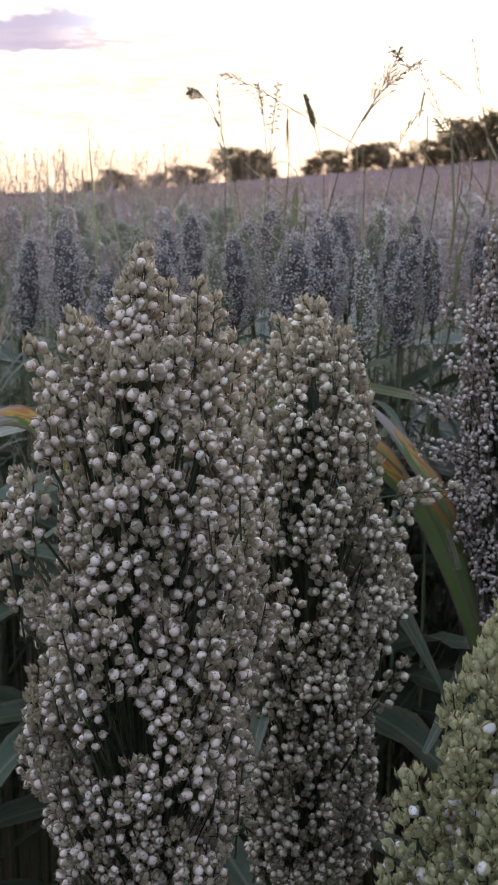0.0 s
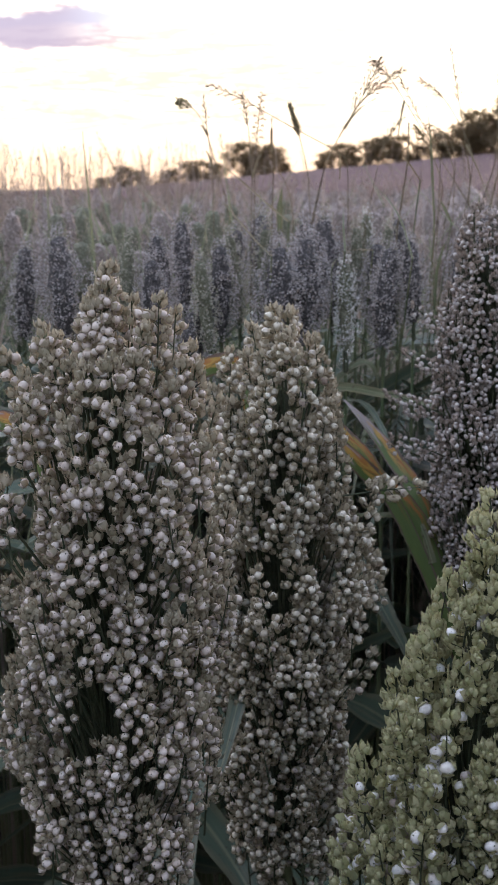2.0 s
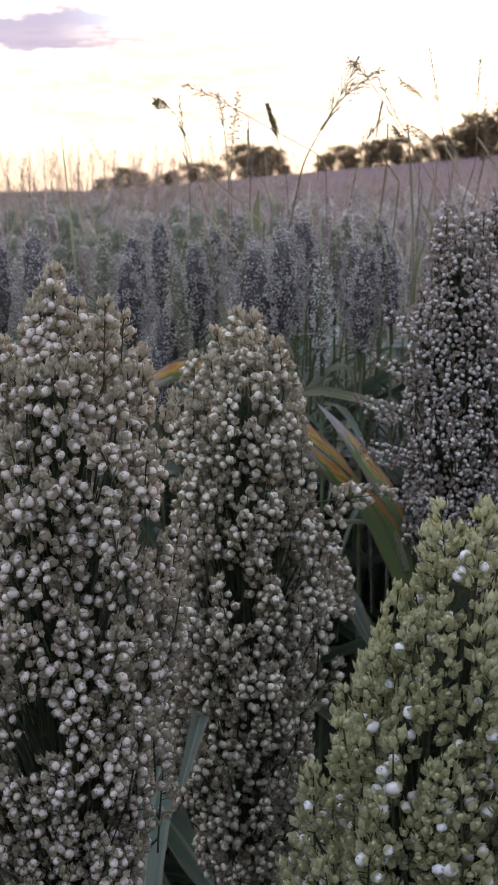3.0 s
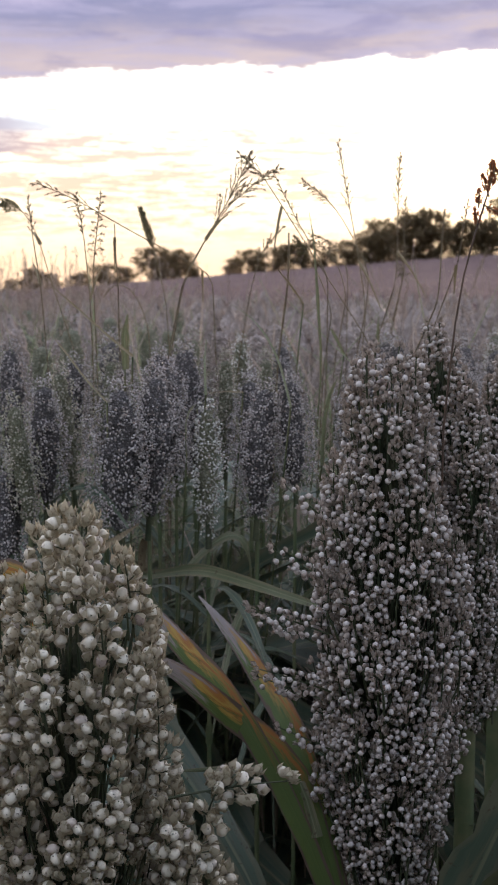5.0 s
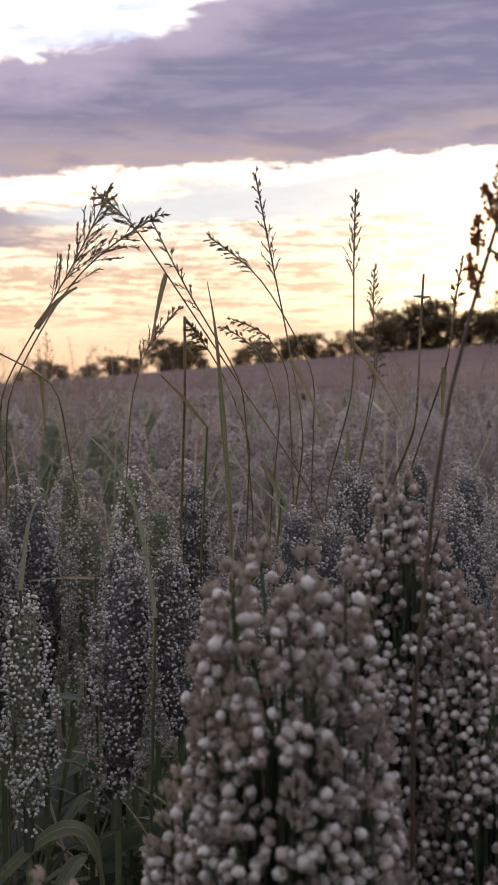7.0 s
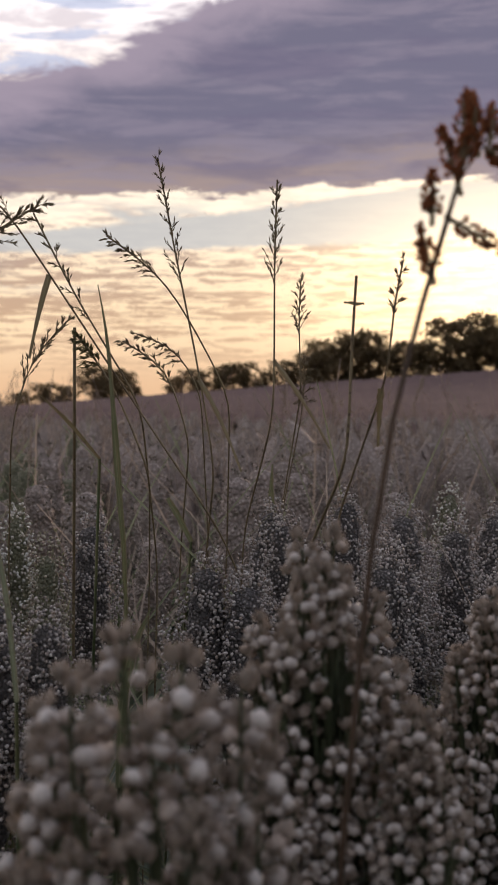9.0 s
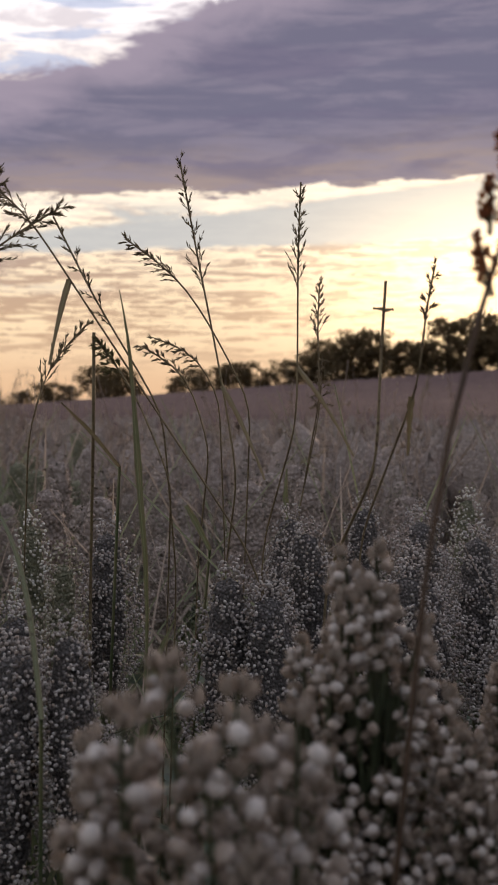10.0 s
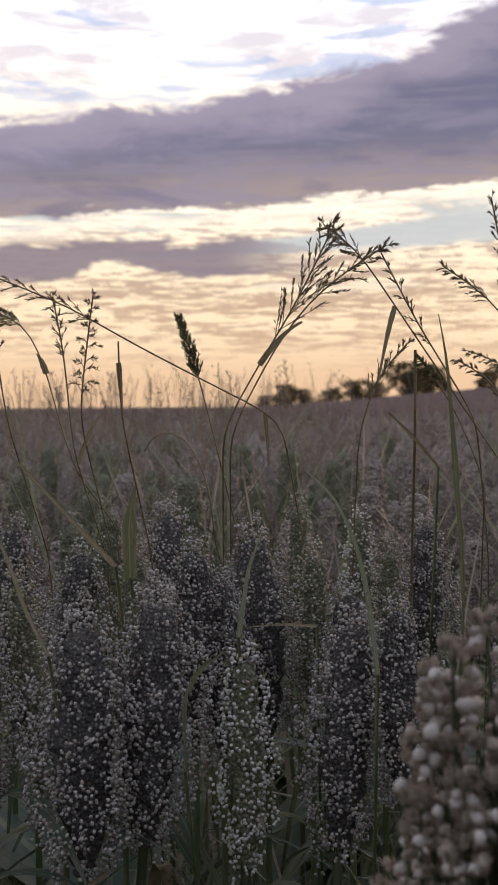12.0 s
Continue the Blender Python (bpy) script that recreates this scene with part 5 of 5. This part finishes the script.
wild_grass("thin dry stem bent over in a hook", [(0.1353, 1.100, 1.1365), (0.1335, 1.100, 1.1714), (0.1315, 1.100, 1.1970), (0.1254, 1.100, 1.2140), (0.1184, 1.100, 1.2259), (0.1084, 1.100, 1.2291), (0.1004, 1.100, 1.2249), (0.0983, 1.100, 1.2169)], 0.0009, 0.0014)
lone_blade("long pale grass leaf bending over", [(0.2079, 0.898, 1.1518), (0.2051, 0.922, 1.1769), (0.2009, 0.945, 1.1918), (0.1936, 0.968, 1.2047), (0.1832, 0.991, 1.2125)], (0.003, 0.0035, 0.003, 0.002, 0.001), LEAF_PALE)
lone_blade("dark leaning grass leaf", [(0.1135, 0.943, 1.1807), (0.1029, 0.949, 1.1895), (0.0907, 0.956, 1.2003), (0.0785, 0.962, 1.2117), (0.0631, 0.969, 1.2249)], (0.004, 0.004, 0.003, 0.003, 0.001), LEAF_STRAW)
lone_blade("broad dark leaning leaf", [(0.0965, 0.909, 1.1547), (0.0837, 0.926, 1.1675), (0.0730, 0.945, 1.1815), (0.0601, 0.963, 1.1966)], (0.0025, 0.003, 0.003, 0.001), LEAF_STRAW)
lone_blade("short pale straw lying across the heads", [(0.1871, 0.963, 1.1553), (0.1739, 0.963, 1.1560), (0.1608, 0.963, 1.1549)], (0.003, 0.002, 0.001), STRAW, (0, 1, 1))
lone_blade("grass leaf with a bleached white tip", [(0.2814, 1.082, 1.1735), (0.2743, 1.081, 1.1869), (0.2708, 1.081, 1.1929)], (0.004, 0.006, 0.004), LEAF_PALE)
lone_blade("green leaf among the dark heads", [(0.1439, 0.903, 1.1172), (0.1430, 0.903, 1.1425), (0.1468, 0.916, 1.1492), (0.1534, 0.936, 1.1507)], (0.004, 0.006, 0.006, 0.002), LEAF_PALE, (0.3, 1, 0))
lone_blade("slim green grass leaf between the heads", [(0.2407, 0.963, 1.1054), (0.2415, 0.963, 1.1361), (0.2463, 0.964, 1.1546), (0.2515, 0.964, 1.1652)], (0.006, 0.007, 0.005, 0.001), LEAF_PALE)
lone_blade("thin straw between the heads", [(0.1594, 0.936, 1.1562), (0.1611, 0.960, 1.1771), (0.1649, 0.984, 1.1895)], (0.004, 0.003, 0.001), LEAF_PALE)
lone_blade("dark bent grass leaf", [(0.2379, 1.020, 1.2129), (0.2258, 1.009, 1.2272), (0.2157, 0.998, 1.2367)], (0.002, 0.003, 0.001), LEAF_STRAW)
lone_blade("yellow-green upright leaf tip", [(0.1102, 0.991, 1.1693), (0.1099, 0.991, 1.1912), (0.1124, 0.991, 1.2067)], (0.010, 0.012, 0.002), LEAF_PALE)
lone_blade("pale upright leaf tip", [(0.3656, 1.297, 1.1529), (0.3615, 1.297, 1.1774), (0.3628, 1.297, 1.1970)], (0.008, 0.008, 0.002), LEAF_PALE)
wild_grass("dark star-shaped seed head on a leafy stem", [(0.0751, 1.088, 1.1739), (0.0662, 1.088, 1.2073), (0.0586, 1.088, 1.2310), (0.0521, 1.088, 1.2568), (0.0454, 1.088, 1.2741), (0.0372, 1.088, 1.2842), (0.0270, 1.088, 1.2869)],
           heads=[(0.975, 1.0, 0.030, 0.3, 13, 12)], head_mat=FOX, leaf=[(0.93, 2.0, 0.035, 0.007, 1.0)], grain=0.0022)
wild_grass("thin straw stem with a pale sheath", [(0.0892, 0.991, 1.1685), (0.0873, 0.991, 1.2216), (0.0836, 0.991, 1.2632), (0.0793, 0.992, 1.2845)], heads=[(0.955, 1.0, 0.016, 0.1, 10, 4)], leaf=[(0.88, 1.2, 0.05, 0.004, 1.4)])
wild_grass("straw stem with a full hanging seed head", [(0.0921, 0.992, 1.1685), (0.0897, 0.992, 1.2353), (0.0920, 0.992, 1.2561), (0.0958, 0.993, 1.2852)], heads=[(0.93, 1.0, 0.034, 0.7, 14, 12)], grain=0.0018)
wild_grass("stiff dead stalk with a folded leaf", [(0.1087, 0.999, 1.1680), (0.1065, 1.000, 1.2305), (0.1050, 1.000, 1.2470), (0.1047, 1.000, 1.2667)], base_radius=0.0020, tip_radius=0.0009, leaf=[(0.985, 1.57, 0.03, 0.005, -1.3)])
wild_grass("tall thin stem with a brown sheath", [(0.0562, 1.013, 1.1671), (0.0539, 1.014, 1.2306), (0.0505, 1.014, 1.2499), (0.0473, 1.014, 1.2832)], heads=[(0.96, 1.0, 0.016, 0.1, 9, 4)], leaf=[(0.90, 1.8, 0.05, 0.005, 1.0)])
wild_grass("pale feathery tuft", [(0.3593, 1.201, 1.1589), (0.3600, 1.202, 1.2324), (0.3612, 1.202, 1.2593)], heads=[(0.95, 1.0, 0.035, 0.6, 14, 10)])
wild_grass("small dark seed cluster on a straw stem", [(0.2608, 0.999, 1.1646), (0.2547, 0.999, 1.2090), (0.2410, 1.000, 1.2420), (0.2288, 1.000, 1.2581)], heads=[(0.975, 1.0, 0.016, 0.5, 12, 10)], head_mat=FOX, grain=0.0020)
wild_grass("comb-shaped grass seed head", [(0.2026, 1.049, 1.1645), (0.2047, 1.050, 1.2252), (0.2124, 1.050, 1.2515), (0.2270, 1.050, 1.2672)], heads=[(0.945, 1.0, 0.018, -0.3, 12, 7)])
wild_grass("short dark stalk", [(0.2308, 1.029, 1.1654), (0.2289, 1.030, 1.2305), (0.2290, 1.030, 1.2631)], base_radius=0.0025, tip_radius=0.0015)
wild_grass("nodding grass with a thin comb of seeds", [(0.2804, 1.050, 1.1673), (0.2764, 1.050, 1.2191), (0.2667, 1.050, 1.2491), (0.2490, 1.050, 1.2593)], heads=[(0.95, 1.0, 0.016, 0.2, 11, 6)])

# finer grasses along the skyline
sky_rng = np.random.default_rng(55)
for i in range(30):
    r = sky_rng.uniform(1.9, 4.2)
    a = math.radians(sky_rng.uniform(-21, 2) if i < 20 else sky_rng.uniform(0, 28))
    x, y = math.sin(a) * r + 0.1, math.cos(a) * r
    top = 1.235 + r * sky_rng.uniform(0.005, 0.036)
    bend = sky_rng.normal(0, 0.05, 2)
    wild_grass("thin dry grass with a wispy seed head", [(x, y, 0.95), (x + bend[0] * 0.3, y, (top + 1.0) / 2), (x + bend[0], y + bend[1], top)],
               0.0005, 0.0014, heads=[(0.93, 1.0, 0.03, 0.2, 9, 4)] if i % 3 else [], leaf=[(0.85, sky_rng.uniform(0, 6.28), 0.07, 0.005, 0.6)], size=0.8)


def build_fringe():
    """The thin flowering grasses that stand just over the crop, too many to count."""
    rng = np.random.default_rng(66)
    heap = Heap()
    for i in range(1500):
        low = i >= 950
        r = rng.uniform(1.7, 5.5) if low else rng.uniform(2.2, 7.0)
        a = math.radians(rng.uniform(-20, 32) if low else -24 + 26 * rng.random() ** 1.1 if i % 4 else rng.uniform(-5, 32))
        x, y = math.sin(a) * r, math.cos(a) * r
        top = 1.225 + r * 0.034 * rng.random() ** 1.8
        if low:
            top = rng.uniform(1.13, 1.225)
        th = rng.uniform(0, 6.28)
        out = rng.uniform(0, 0.09) * (2 if low else 1)
        s = np.linspace(0, 1, 6)
        line = np.stack([x + math.cos(th) * out * s ** 2, y + math.sin(th) * out * s ** 2, 0.95 + (top - 0.95) * s], -1)
        line[0, 2] = 0.0
        heap.tube(line, np.linspace(0.0014, 0.0007, 6), 3, 0)
        n = int(rng.integers(5, 18)) * (2 if low else 1)
        f = rng.uniform(0.80, 1.0, n)
        pos = np.stack([np.interp(f, s, line[:, k]) for k in range(3)], -1) + rng.normal(0, 0.007, (n, 3))
        size = np.tile([0.5, 0.5, 1.8], (n, 1)) * 0.0024 * rng.uniform(0.6, 1.2, (n, 1))
        heap.many(OCTA, frames_along(rng.normal(0, 0.5, (n, 3)) + [0, 0, 1], rng), pos, size, 1 if low else 0)
    tagged(part("flowering_grass", heap.mesh("flowering_grass", [FLUFF, FLUFF])), "fine dry flowering grasses rising above the crop", "grass", kind="stuff")


build_fringe()


# ---- trees on the rise ----
def tree_meshes(rng_seed, tall):
    """A hedgerow tree, leafy almost to the ground: trunk, limbs, and a crown of many leaf clumps with gaps."""
    rng = np.random.default_rng(rng_seed)
    wood, leaves = Heap(), Heap()
    wood.tube([(0, 0, -1.2), (0.05, 0, tall * 0.2), (0.1, 0.1, tall * 0.5), (0.1, 0.1, tall * 0.85)], (0.030 * tall, 0.024 * tall, 0.015 * tall, 0.004 * tall), 8)
    quad = (np.array([[-1, -0.5, 0], [0, -0.6, 0.25], [1, 0, 0], [0, 0.6, 0.25]], float), np.array([[0, 1, 2, 3]]))
    skew = rng.normal(0, 0.08, 2) * tall
    for i in range(64):
        th = i * 2.4 + rng.normal(0, 0.4)
        up = rng.uniform(0.05, 0.92)
        reach = tall * 0.44 * math.sqrt(max(0.03, 1 - (up * 1.35 - 0.42) ** 2)) * (1 + 0.25 * math.sin(2 * th + rng_seed))
        c = np.array([math.cos(th), math.sin(th), 0]) * reach * rng.uniform(0.0, 1.0) ** 0.7 + [skew[0] * up, skew[1] * up, tall * up]
        if i % 3 == 0:
            start = np.array([0.05, 0.05, tall * max(0.12, up * 0.55)])
            wood.tube([start, (start + c) / 2 + [0, 0, 0.03 * tall], c], (0.010 * tall, 0.006 * tall, 0.002 * tall), 4)
        rad = tall * rng.uniform(0.09, 0.17)
        n = int(15 + 170 * rad / tall)
        d = rng.normal(size=(n, 3))
        d /= np.linalg.norm(d, axis=1)[:, None]
        pos = c + d * rad * (rng.random((n, 1)) ** 0.5) * [1.2, 1.2, 0.9]
        leaves.many(quad, frames_along(rng.normal(size=(n, 3)), rng), pos, np.full(n, 0.034 * tall) * rng.uniform(0.6, 1.4, n))
    return wood.mesh("trunk", [BARK]), leaves.mesh("crown", [FOLIAGE])


TREES = [tree_meshes(100 + i, 5.0) for i in range(4)]
tree_rng = np.random.default_rng(77)
SPOTS = [(-9.5, 2.2, 1.0), (-6.8, 3.3, 1.1), (-4.0, 2.4, 1.2), (-1.0, 2.4, 1.2), (2.5, 3.0, 1.3), (5.2, 2.6, 1.2), (9.3, 4.6, 1.1), (11.4, 4.4, 1.1), (14.0, 1.8, 1.0),
         (18.8, 2.6, 1.2), (21.5, 3.4, 1.2), (24.5, 4.0, 1.2), (27.5, 3.8, 1.1), (30.0, 2.4, 1.1), (33.0, 3.6, 1.2), (36.0, 5.0, 1.1), (38.8, 6.0, 1.0),
         (42.0, 6.6, 1.0), (45.2, 7.0, 1.0), (48.4, 5.4, 1.1), (51.0, 5.0, 1.1), (54.5, 7.8, 1.0), (58.0, 8.3, 0.95), (61.5, 6.4, 1.1), (65.0, 6.0, 1.1), (69.0, 7.0, 1.0), (73.0, 7.5, 1.0), (78.0, 7.0, 1.0)]
for i, (x, tall, wide) in enumerate(SPOTS):
    y = 150 + tree_rng.uniform(-3, 3)
    tree = thing("tree", pose(x, y, float(hill(x, y)) + 0.55, 0, 0, tree_rng.uniform(0, 360)), "dark leafy tree in the hedge line on the rise", "tree", "hedge line trees")
    trunk, crown = TREES[i % 4]
    k = tall / 4.9
    part("trunk", trunk, tree, at=Matrix.Diagonal((k * wide, k * wide, k, 1)))
    part("crown", crown, tree, at=Matrix.Diagonal((k * wide * 1.15, k * wide * 1.15, k, 1)))
